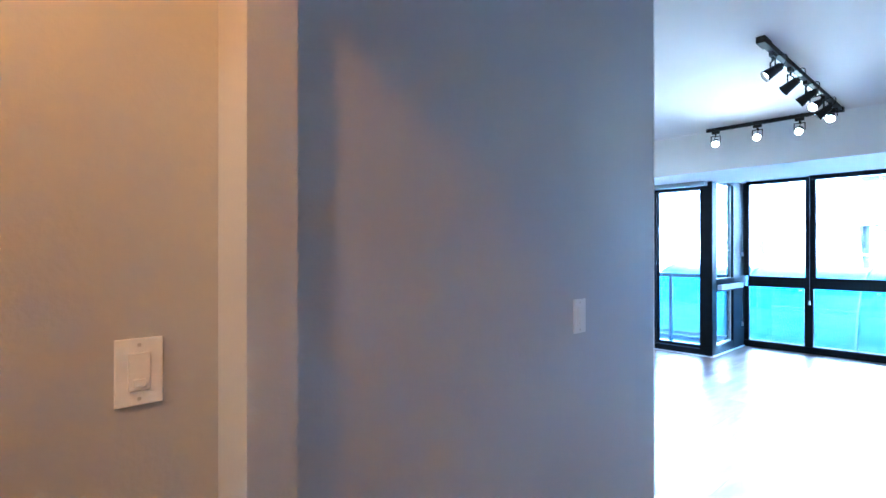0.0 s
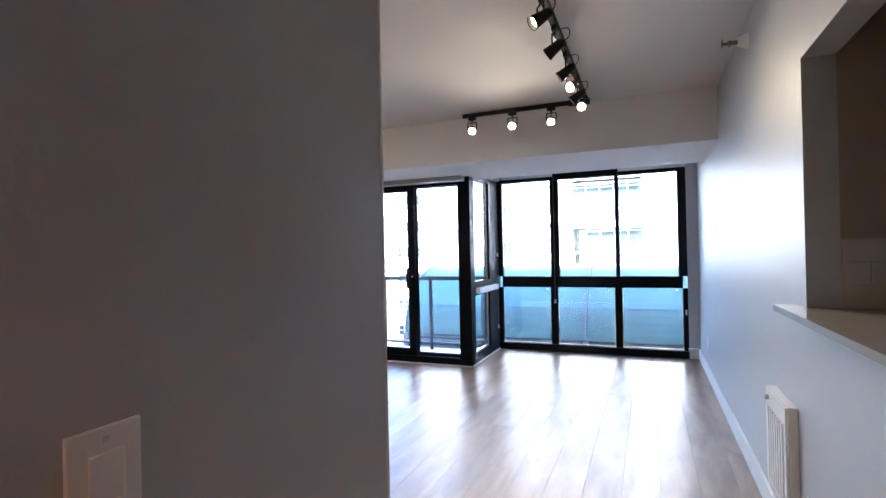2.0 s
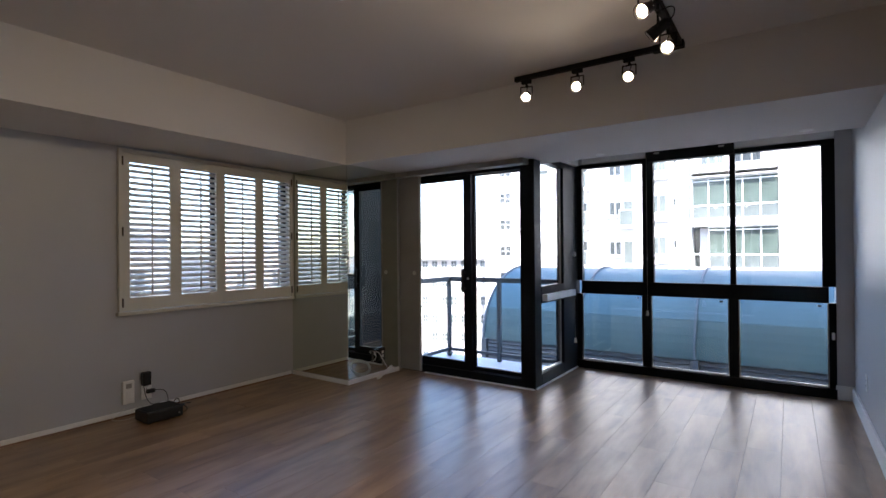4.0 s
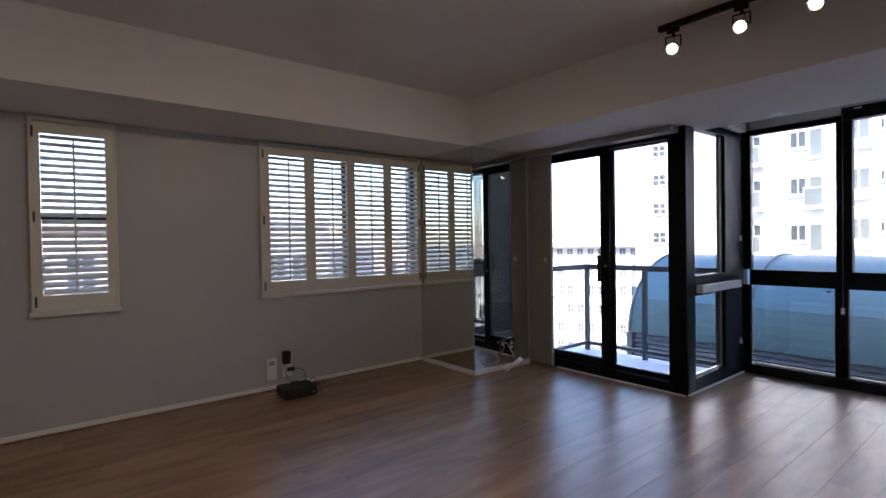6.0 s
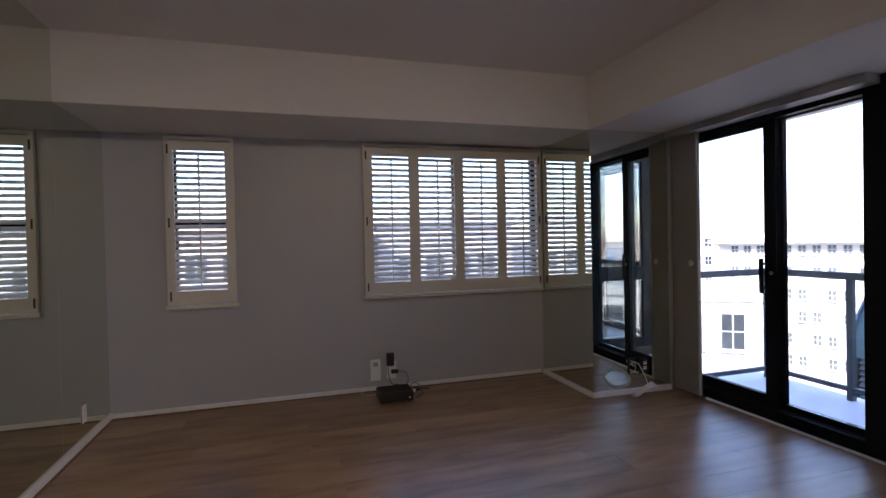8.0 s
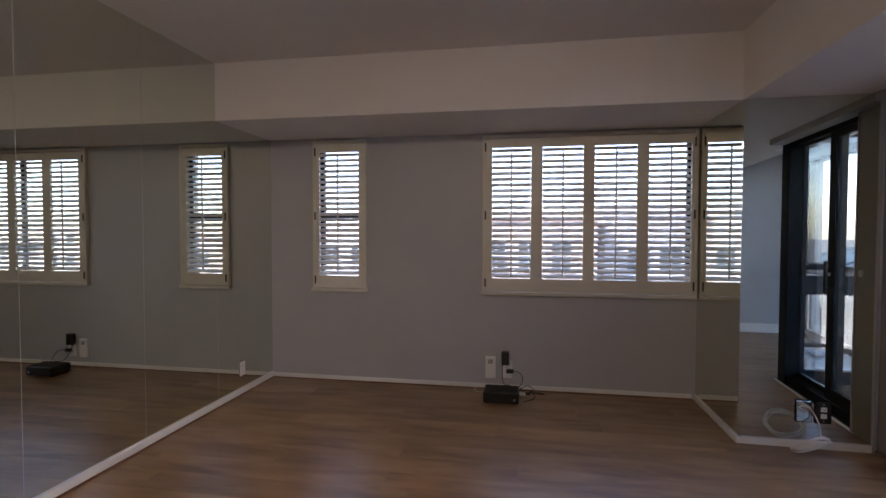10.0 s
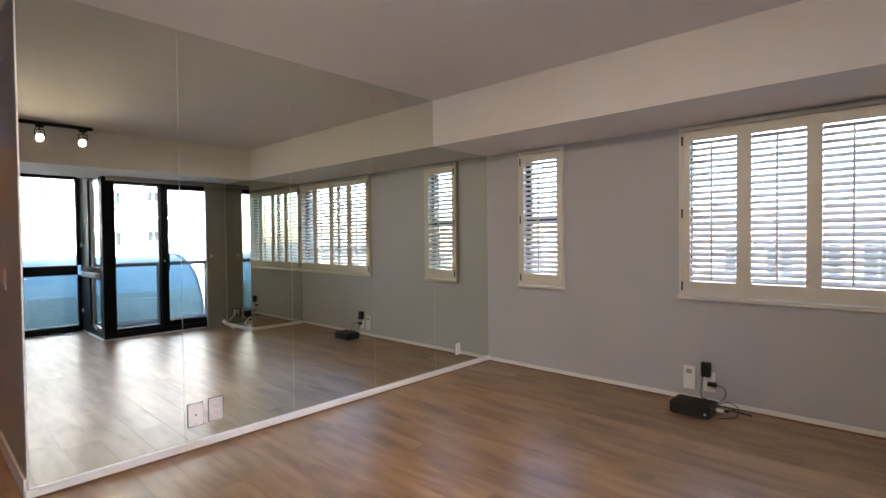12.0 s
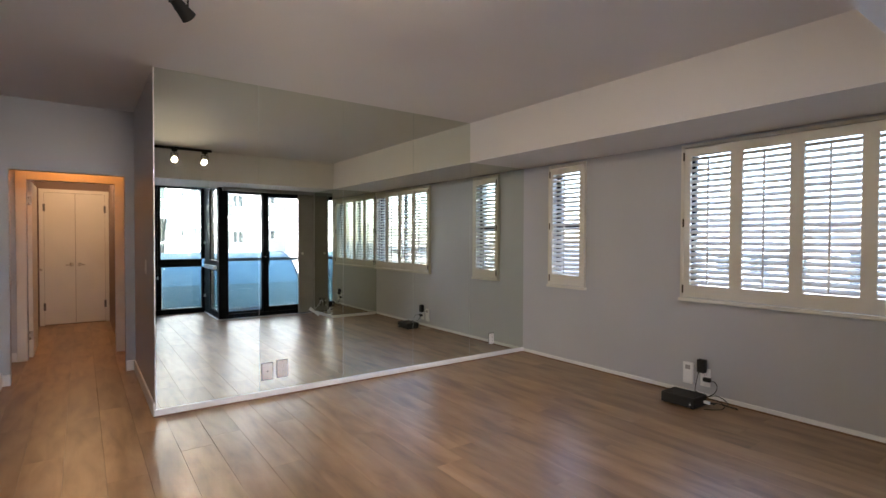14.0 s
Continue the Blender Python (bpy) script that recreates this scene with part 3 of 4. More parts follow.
shutter((2.558, YN, 0.79), 2.314, 2.799, 0.790, 2.102, ((2.342, 2.771, 2.375, 2.733),), "narrow cream plantation shutter with one panel of open louvers", (-1,))


def sash_window(name, x0, x1, z0, z1, bars, rail, label):
    t = thing(name, ((x0 + x1) / 2, YN + 0.15, z0), label, "window", "", "structure")
    y0, y1 = YN + 0.07, YN + 0.115
    part("frame", boxes((x0, x0 + 0.032, y0, y1, z0, z1), (x1 - 0.032, x1, y0, y1, z0, z1), (x0 + 0.032, x1 - 0.032, y0, y1, z0, z0 + 0.032), (x0 + 0.032, x1 - 0.032, y0, y1, z1 - 0.032, z1)), FRAME, t)
    for b in bars:
        part("mullion", boxes((b - 0.02, b + 0.02, y0 + 0.004, y1 - 0.004, z0 + 0.032, z1 - 0.032)), FRAME, t)
    if rail:
        part("meeting_rail", boxes((x0 + 0.032, x1 - 0.032, y0 - 0.01, y1, rail - 0.022, rail + 0.022)), FRAME, t)
    pane("pane", t, x0 + 0.032, x1 - 0.032, YN + 0.09, YN + 0.096, z0 + 0.032, z1 - 0.032)


sash_window("window_3", 2.343, 2.772, 0.82, 2.06, (), 1.455, "dark framed sash window behind the narrow shutter")
sash_window("window_4", 3.833, 5.445, 0.82, 2.06, (4.639,), 0, "dark framed window behind the wide shutter")


# ---- track lights ----
TY, TX = 0.975, 5.345
track = thing("light_track", (TX, TY, H), "L-shaped black ceiling light track", "track light", "track lighting")
part("rail", boxes((3.17, TX + 0.018, TY - 0.018, TY + 0.018, H - 0.034, H - 0.001), bevel=0.002), BLACK, track)
part("rail", boxes((TX - 0.018, TX + 0.018, TY + 0.020, 2.072, H - 0.034, H - 0.001), bevel=0.002), BLACK, track)
part("feed_box", boxes((3.17, 3.30, TY - 0.024, TY + 0.024, H - 0.040, H - 0.001), bevel=0.003), BLACK, track)
part("corner_joint", boxes((TX - 0.027, TX + 0.027, TY - 0.027, TY + 0.15, H - 0.042, H - 0.001), bevel=0.003), BLACK, track)


def track_head(x, y, aim, along, lamp=True):
    """A spot head: adapter, yoke, conical can, lens and a loop of flex, aimed along a vector."""
    aim = Vector(aim).normalized()
    t = thing("track_spotlight", (x, y, H - 0.034), "black conical track spotlight, switched on", "spotlight", "track lighting")
    dx, dy = (0.035, 0.013) if along == "x" else (0.013, 0.035)
    part("adapter", boxes((x - dx, x + dx, y - dy, y + dy, H - 0.062, H - 0.0345), bevel=0.002), BLACK, t)
    c = Vector((x, y, H - 0.150))
    side = aim.cross(Vector((0, 0, 1))).normalized()
    bm = bmesh.new()
    tube(bm, (x, y, H - 0.062), (x, y, H - 0.085), 0.007)
    for s in (-1, 1):
        a = Vector((x, y, H - 0.085)) + side * (0.041 * s)
        tube(bm, a, c + side * (0.041 * s), 0.0045, None, 8)
    tube(bm, Vector((x, y, H - 0.085)) - side * 0.043, Vector((x, y, H - 0.085)) + side * 0.043, 0.0045, None, 8)
    part("yoke", bm, BLACK, t, smooth=False)
    a, b = c - aim * 0.050, c + aim * 0.052
    turn = Matrix.Translation(c) @ aim.to_track_quat('Z', 'Y').to_matrix().to_4x4()
    bm = bmesh.new()
    profile = ((-0.062, 0.014), (-0.050, 0.016), (-0.050, 0.024), (-0.020, 0.027), (0.030, 0.033), (0.052, 0.037), (0.053, 0.035), (0.051, 0.0335))
    rings = [[bm.verts.new(turn @ Vector((r * math.cos(k * math.pi / 14), r * math.sin(k * math.pi / 14), z))) for k in range(28)] for z, r in profile]
    for p, q in zip(rings, rings[1:]):
        for k in range(28):
            bm.faces.new((p[k], p[(k + 1) % 28], q[(k + 1) % 28], q[k]))
    bm.faces.new(rings[0])
    part("can", bm, BLACK, t)
    bm = bmesh.new()
    bmesh.ops.create_uvsphere(bm, u_segments=20, v_segments=10, radius=0.022)
    bmesh.ops.scale(bm, vec=(1, 1, 0.35), verts=bm.verts)
    bmesh.ops.transform(bm, matrix=turn @ Matrix.Translation((0, 0, 0.033)), verts=bm.verts)
    part("lens", bm, LAMPGLOW, t, "glowing warm white lens", smooth=True)
    # Ring added round the lens, standing in for the soft warm halo of glow.
    bm = bmesh.new()
    rings = [[bm.verts.new(turn @ Vector((r * math.cos(k * math.pi / 14), r * math.sin(k * math.pi / 14), z))) for k in range(28)] for z, r in ((0.0505, 0.0334), (0.036, 0.028), (0.030, 0.018), (0.028, 0.018), (0.034, 0.029), (0.0495, 0.0345))]
    for p, q in zip(rings, rings[1:] + rings[:1]):
        for k in range(28):
            bm.faces.new((p[k], p[(k + 1) % 28], q[(k + 1) % 28], q[k]))
    part("halo_ring", bm, METAL, t, "added metal ring for the lens halo", smooth=True)
    back = a - aim * 0.012
    cable("flex", [back, back - aim * 0.03 + side * 0.02, back + Vector((0, 0, 0.05)) - aim * 0.035, Vector((x, y, H - 0.066)) - aim * 0.02, Vector((x, y, H - 0.06))], 0.003, BLACK, t)
    sp = new("spot", bpy.data.lights.new("spot", 'SPOT'))
    sp.data.energy = 1.6
    sp.data.color = (1.0, 0.78, 0.50)
    sp.data.spot_size = radians(110)
    sp.data.spot_blend = 0.8
    sp.data.shadow_soft_size = 0.03
    sp.matrix_world = look(b + aim * 0.04, b + aim * 1.0)


for x, aim in ((3.41, (-0.45, 0.70, -0.55)), (3.80, (0.15, 0.85, -0.50)), (4.20, (-0.08, 0.80, -0.58)), (4.48, (-0.80, 0.30, -0.50)), (4.74, (-0.10, 0.78, -0.60)), (4.99, (-0.85, -0.05, -0.50))):
    track_head(x, TY, aim, "x")
for y, aim in ((1.27, (-0.88, -0.05, -0.45)), (1.61, (-0.9, -0.12, -0.40)), (1.985, (-0.85, -0.25, -0.48))):
    track_head(TX, y, aim, "y")


# ---- plates, vents and small fixtures ----
def plate(name, centre, face, w, h, label, category, kind_of="outlet", mat=None, socket_mat=None):
    """A wall plate facing +x, -x, +y or -y, with rockers, sockets or a single jack."""
    t = thing(name, centre, label, category)
    cx, cy, cz = centre
    mat = mat or WHITEPLASTIC
    ax = 0 if face[1] == "x" else 1
    s = 1 if face[0] == "+" else -1

    def slab(w0, w1, z0, z1, d0, d1, soft=0.0015):
        lo, hi = sorted((s * d0, s * d1))
        if ax == 0:
            return boxes((cx + lo, cx + hi, cy + w0, cy + w1, cz + z0, cz + z1), bevel=soft)
        return boxes((cx + w0, cx + w1, cy + lo, cy + hi, cz + z0, cz + z1), bevel=soft)

    if "mirror" in label:
        # Black backing sheet stands in for the shaded gap round the plate.
        part("gap_backing", slab(-w / 2 - 0.004, w / 2 + 0.004, -h / 2 - 0.004, h / 2 + 0.004, 0.0001, 0.0006, 0), BLACKPLASTIC, t, "black backing that shows as the gap round the plate")
    part("cover", slab(-w / 2, w / 2, -h / 2, h / 2, 0.0008, 0.006, 0.002), mat, t)
    if kind_of == "switch":
        part("bezel", slab(-0.0175, 0.0175, -0.034, 0.034, 0.0062, 0.0085), mat, t)
        part("slider", slab(-0.010, 0.010, -0.026, -0.012, 0.0086, 0.0125), mat, t)
    elif kind_of == "outlet":
        for z in (-0.02, 0.02):
            k = part("socket", slab(-0.0165, 0.0165, z - 0.014, z + 0.014, 0.0062, 0.0078), socket_mat or mat, t)
            for w0 in (-0.0075, 0.0055):
                part("slot", slab(w0, w0 + 0.002, z - 0.003, z + 0.006, 0.0079, 0.0083, 0), BLACKPLASTIC, k)
            part("ground_hole", slab(-0.002, 0.002, z - 0.011, z - 0.007, 0.0079, 0.0083, 0), BLACKPLASTIC, k)
    elif kind_of == "jack":
        part("jack", slab(-0.005, 0.005, -0.005, 0.005, 0.0062, 0.0085), BLACKPLASTIC, t, "small black jack")
    for z in (-h / 2 + 0.012, h / 2 - 0.012):
        part("screw", slab(-0.003, 0.003, z - 0.003, z + 0.003, 0.0061, 0.0068, 0), METAL, t)
    return t


plate("light_switch", (1.348, 1.01, 1.068), "-y", 0.072, 0.116, "white slide dimmer switch on the grey hall wall", "light switch", "switch")
plate("light_switch", (0.053, 1.08, 1.076), "-y", 0.076, 0.120, "white slide dimmer switch on the warm-lit lobby wall", "light switch", "switch")
plate("wall_outlet", (XM + 0.007, 1.813, 0.212), "+x", 0.086, 0.135, "white cable plate set in the mirror", "cable plate", "jack")
plate("wall_outlet", (XM + 0.007, 1.936, 0.219), "+x", 0.086, 0.140, "white double outlet set in the mirror", "outlet", "outlet")
plate("wall_outlet", (XM + 0.007, 4.255, 0.205), "+x", 0.070, 0.115, "white double outlet in the mirror near the corner", "outlet", "outlet")
plate("wall_outlet", (3.20, 0.0, 0.30), "+y", 0.072, 0.116, "white outlet plate beside the wall heater", "outlet", "outlet")
plate("wall_outlet", (5.83, PY - 0.014, 0.225), "-y", 0.080, 0.125, "mirrored cable plate set in the pier mirror", "cable plate", "jack", MIRROR)
plate("wall_outlet", (5.935, PY - 0.016, 0.222), "-y", 0.080, 0.125, "dark plate with a white double outlet in the pier mirror", "outlet", "outlet", BLACKPLASTIC, WHITEPLASTIC)
plate("wall_outlet", (6.60, 0.0, 0.33), "+y", 0.072, 0.116, "white outlet plate on the wall near the bay window", "outlet", "outlet")
dev = thing("phone_box", (3.873, YN, 0.15), "white plastic line box on the grey wall above the baseboard", "line box")
part("housing", boxes((3.830, 3.916, YN - 0.022, YN - 0.0005, 0.092, 0.272), bevel=0.005), WHITEPLASTIC, dev)
part("label_card", boxes((3.852, 3.894, YN - 0.0235, YN - 0.0221, 0.214, 0.250), bevel=0.0005), GREYCONC, dev, "grey printed card")
part("cover_flap", boxes((3.856, 3.890, YN - 0.026, YN - 0.0221, 0.125, 0.195), bevel=0.002), WHITEPLASTIC, dev)
plate("wall_outlet", (4.012, YN, 0.170), "-y", 0.082, 0.150, "white double outlet with two black plugs", "outlet", "outlet")
ad = thing("power_adapter", (4.000, YN, 0.23), "chunky black power adapter plugged into the outlet", "power adapter")
part("body", boxes((3.965, 4.028, YN - 0.060, YN - 0.009, 0.213, 0.322), bevel=0.008), BLACKPLASTIC, ad)
cable("lead", [(3.975, YN - 0.04, 0.213), (3.970, YN - 0.07, 0.14), (3.990, YN - 0.13, 0.07), (4.030, YN - 0.2, 0.10), (4.050, 4.60, 0.07)], 0.003, BLACKPLASTIC, ad)
pl = thing("power_plug", (4.030, YN, 0.125), "small black plug with a looping black lead", "plug")
part("body", boxes((4.005, 4.065, YN - 0.040, YN - 0.009, 0.143, 0.175), bevel=0.005), BLACKPLASTIC, pl)
cable("lead", [(4.065, YN - 0.03, 0.160), (4.130, YN - 0.05, 0.165), (4.145, YN - 0.09, 0.09), (4.090, YN - 0.17, 0.05), (4.070, 4.61, 0.06)], 0.003, BLACKPLASTIC, pl)

modem = thing("modem", (3.98, 4.465, 0), "flat black modem box lying on the floor", "modem")
part("case", boxes((3.845, 4.115, 4.365, 4.565, 0.006, 0.088), bevel=0.009), BLACKPLASTIC, modem)
part("top_cover", boxes((3.86, 4.1, 4.38, 4.55, 0.0882, 0.092), bevel=0.0015), BLACK, modem)
for x in (3.87, 4.09):
    for y in (4.39, 4.54):
        part("foot", boxes((x - 0.01, x + 0.01, y - 0.01, y + 0.01, 0.0, 0.006)), BLACKPLASTIC, modem)
part("badge", boxes((4.075, 4.09, 4.364, 4.365, 0.028, 0.043)), METAL, modem, "small pale badge")
cable("data_cable", [(4.11, 4.57, 0.05), (4.18, 4.63, 0.045), (4.25, 4.59, 0.006), (4.21, 4.47, 0.006), (4.15, 4.44, 0.006)], 0.0035, BLACKPLASTIC, None, "black cable curled on the floor beside the modem", "cable")
cable("data_cable", [(4.11, 4.53, 0.06), (4.16, 4.57, 0.10), (4.22, 4.63, 0.06), (4.24, 4.67, 0.006), (4.17, 4.73, 0.006)], 0.003, BLACKPLASTIC, None, "black cable curled on the floor beside the modem", "cable")
cable("data_cable", [(3.85, 4.55, 0.03), (3.77, 4.59, 0.01), (3.73, 4.71, 0.006), (3.79, 4.71, 0.02), (3.84, YN - 0.02, 0.06)], 0.0022, CREAM, None, "thin cream cable running from the wall box", "cable")

cable("data_cable", [(4.11, 4.50, 0.035), (4.19, 4.53, 0.05), (4.27, 4.60, 0.02), (4.33, 4.63, 0.006), (4.26, 4.68, 0.006), (4.14, 4.66, 0.006)], 0.0032, BLACKPLASTIC, None, "black cable curled on the floor beside the modem", "cable")
lead_plug = thing("cable_plug", (4.16, 4.51, 0.0), "small white plug at the side of the modem", "plug")
part("body", boxes((4.117, 4.165, 4.50, 4.522, 0.030, 0.052), bevel=0.004), WHITEPLASTIC, lead_plug)
part("strain_relief", boxes((4.166, 4.20, 4.505, 4.520, 0.036, 0.049), bevel=0.003), BLACKPLASTIC, lead_plug)

# white cable from the pier plate to a loose coil on the floor
axis_n = Vector((-0.36, 0.51, 0.77)).normalized()
axis_u = axis_n.cross(Vector((0, 0, 1))).normalized()
axis_v = axis_n.cross(axis_u).normalized()
pts = []
for i in range(112):
    a = i * 2 * math.pi / 16
    r = 0.092 + 0.009 * math.sin(i * 0.61)
    p = Vector((5.792, 3.745, 0.082)) + axis_u * (r * 1.1 * math.cos(a)) + axis_v * (r * math.sin(a)) + axis_n * (0.022 * math.sin(i * 0.37))
    pts.append((p.x, p.y, max(p.z, 0.005)))
coil = thing("cable_coil", (5.792, 3.745, 0), "coil of white cable lying at the foot of the pier", "cable")
cable("coil", pts, 0.0036, WHITEPLASTIC, coil)
cable("tail", [(5.86, 3.78, 0.12), (5.885, 3.83, 0.15), (5.88, 3.87, 0.20), (5.85, 3.875, 0.255), (5.80, 3.88, 0.27), (5.79, 3.885, 0.25), (5.83, PY - 0.022, 0.225)], 0.004, WHITEPLASTIC, coil)

heater = thing("wall_heater", (3.52, 0.0, 0.25), "white wall heater grille with vertical slots", "wall heater")
hx0, hx1, hz0, hz1 = 3.345, 3.700, 0.215, 0.648
part("case", boxes((hx0, hx1, 0.0005, 0.036, hz0, hz1), bevel=0.003), TRIM, heater)
part("front_frame", boxes((hx0 + 0.004, hx0 + 0.035, 0.0362, 0.044, hz0 + 0.004, hz1 - 0.004), (hx1 - 0.035, hx1 - 0.004, 0.0362, 0.044, hz0 + 0.004, hz1 - 0.004),
                          (hx0 + 0.035, hx1 - 0.035, 0.0362, 0.044, hz1 - 0.075, hz1 - 0.004), (hx0 + 0.035, hx1 - 0.035, 0.0362, 0.044, hz0 + 0.004, hz0 + 0.035), bevel=0.0015), TRIM, heater)
me = mesh_from(boxes((-0.012, 0.012, -0.004, 0.004, -0.158, 0.158), bevel=0.001), TRIM, "slat")
part("mid_rail", boxes((hx0 + 0.036, hx1 - 0.036, 0.0362, 0.0395, hz0 + 0.185, hz0 + 0.195)), TRIM, heater)
for i in range(7):
    shared("slat", me, heater, (hx0 + 0.055 + i * 0.0408, 0.0442, hz0 + 0.196))
bm = bmesh.new()
tube(bm, (hx1 - 0.06, 0.0442, hz1 - 0.04), (hx1 - 0.06, 0.060, hz1 - 0.04), 0.012, 0.010, 16)
part("knob", bm, METAL, heater, "small metal thermostat knob")

spr = thing("sprinkler", (4.170, 0.0, 2.395), "sidewall fire sprinkler with a white escutcheon", "sprinkler")
bm = bmesh.new()
tube(bm, (4.170, 0.0005, 2.395), (4.170, 0.05, 2.395), 0.042, 0.024, 24)
part("escutcheon", bm, TRIM, spr)
bm = bmesh.new()
tube(bm, (4.170, 0.05, 2.395), (4.170, 0.085, 2.395), 0.011)
tube(bm, (4.170, 0.085, 2.395), (4.170, 0.092, 2.395), 0.018)
tube(bm, (4.185, 0.085, 2.395), (4.180, 0.125, 2.395), 0.004, None, 8)
tube(bm, (4.155, 0.085, 2.395), (4.160, 0.125, 2.395), 0.004, None, 8)
tube(bm, (4.170, 0.092, 2.395), (4.170, 0.122, 2.395), 0.004, None, 8)
box(bm, 4.148, 4.192, 0.123, 0.127, 2.380, 2.415)
part("head", bm, STEEL, spr, "dark metal sprinkler head")

for x, y in ((6.45, 0.33), (6.47, 1.80)):
    disc = thing("concealed_sprinkler", (x, y, SOF), "small round concealed sprinkler cap in the soffit", "sprinkler", "sprinkler caps")
    bm = bmesh.new()
    tube(bm, (x, y, SOF - 0.0005), (x, y, SOF - 0.006), 0.045, 0.041, 28)
    part("cap", bm, TRIM, disc)

vent = thing("floor_vent", (7.25, 2.12, 0), "small round metal floor outlet cover near the window", "floor outlet")
bm = bmesh.new()
tube(bm, (7.22, 2.16, 0.0005), (7.22, 2.16, 0.006), 0.055, 0.050, 28)
part("cover", bm, METAL, vent)

# kitchen ledge and tiles
ledge = thing("bar_ledge", (2.6, 0, 1.03), "pale quartz bar ledge through the pass-through", "countertop")
part("slab", boxes((1.70, 3.295, 0.002, 0.084, 1.033, 1.056), (1.902, 3.198, -0.62, 0.002, 1.033, 1.056)), QUARTZ, ledge)
back = structure("backsplash", boxes((3.188, 3.1995, -1.10, -0.104, 1.056, 1.302)), GROUT, "white glossy subway tile backsplash", "backsplash")
tile_me = mesh_from(boxes((-0.004, 0.004, -0.0745, 0.0745, -0.0385, 0.0385), bevel=0.002), TILE, "tile")
half_me = mesh_from(boxes((-0.004, 0.004, -0.0365, 0.0365, -0.0385, 0.0385), bevel=0.002), TILE, "tile")
for r in range(3):
    y = -0.108
    first = True
    while y > -1.0:
        w = 0.076 if (first and r % 2) else 0.152
        shared("tile", half_me if w < 0.1 else tile_me, back, (3.1855, y - w / 2, 1.098 + r * 0.0805), (0, 0, 0))
        y -= w
        first = False


# ---- hall door, closet and lamps ----
structure("door_casing", boxes((-0.778, -0.760, 0.032, 0.117, 0.0, 2.002), (-0.778, -0.760, 0.899, 0.984, 0.0, 2.002), (-0.778, -0.760, 0.117, 0.899, 1.917, 2.002),
                               (-0.90, -0.779, 0.104, 0.116, 0.0, 1.916), (-0.90, -0.779, 0.900, 0.912, 0.0, 1.916), bevel=0.002), DOORPAINT, "white painted door casing in warm light", "trim")
d2 = thing("door_2", (-0.92, 0.13, 0), "white flush door standing open into the corridor", "door", "", "structure")
dl = part("leaf", boxes((-1.66, -0.905, 0.118, 0.156, 0.01, 1.907), bevel=0.003), DOORPAINT, d2)
bm = bmesh.new()
tube(bm, (-1.59, 0.156, 0.92), (-1.59, 0.200, 0.92), 0.012)
tube(bm, (-1.59, 0.200, 0.92), (-1.49, 0.200, 0.92), 0.009)
tube(bm, (-1.59, 0.1565, 0.92), (-1.59, 0.162, 0.92), 0.028, None, 20)
part("lever_handle", bm, BRASS, dl, "satin nickel lever handle")
for z in (0.25, 1.70):
    part("hinge", boxes((-0.9045, -0.899, 0.122, 0.154, z - 0.045, z + 0.045), bevel=0.001), BRASS, dl)
closet = thing("door_3", (-3.4, 0.5, 0), "pair of white flush closet doors, closed", "closet door", "", "structure")
part("casing", boxes((-3.398, -3.38, 0.080, 0.137, 0.0, 2.03), (-3.398, -3.38, 0.887, 0.937, 0.0, 2.03), (-3.398, -3.38, 0.137, 0.887, 1.98, 2.03), bevel=0.002), DOORPAINT, closet)
for a, b, hx in ((0.140, 0.510, 0.462), (0.514, 0.884, 0.562)):
    lf = part("leaf", boxes((-3.398, -3.372, a, b, 0.012, 1.975), bevel=0.003), DOORPAINT, closet)
    bm = bmesh.new()
    tube(bm, (-3.372, hx, 0.90), (-3.335, hx, 0.90), 0.010)
    s = 1 if hx > 0.5 else -1
    tube(bm, (-3.335, hx - 0.012 * s, 0.90), (-3.335, hx + 0.07 * s, 0.897), 0.013, 0.010)
    tube(bm, (-3.3718, hx, 0.90), (-3.366, hx, 0.90), 0.027, None, 20)
    part("lever_handle", bm, BRASS, lf, "satin nickel lever handle")
    hy = a if s < 0 else b
    for z in (0.28, 1.75):
        part("hinge", boxes((-3.3725, -3.365, hy - 0.014, hy + 0.014, z - 0.055, z + 0.055), bevel=0.001), STEEL, lf)


def ceiling_lamp(x, y, z, power, colour):
    t = thing("ceiling_lamp", (x, y, z), "small round warm opal ceiling lamp", "ceiling lamp")
    bm = bmesh.new()
    tube(bm, (x, y, z - 0.001), (x, y, z - 0.03), 0.10, 0.10, 28)
    part("base", bm, BRASS, t)
    bm = bmesh.new()
    bmesh.ops.create_uvsphere(bm, u_segments=24, v_segments=12, radius=0.085)
    bmesh.ops.scale(bm, vec=(1, 1, 0.7), verts=bm.verts)
    bmesh.ops.translate(bm, vec=(x, y, z - 0.06), verts=bm.verts)
    part("shade", bm, HALLGLOW, t, smooth=True)
    p = new("lamp", bpy.data.lights.new("lamp", 'POINT'))
    p.data.energy = power
    p.data.color = colour
    p.data.shadow_soft_size = 0.06
    p.location = (x, y, z - 0.19)


ceiling_lamp(-0.40, 0.52, 2.45, 0.60, (1.0, 0.29, 0.02))
ceiling_lamp(-2.3, 0.55, 2.45, 1.75, (1.0, 0.62, 0.30))


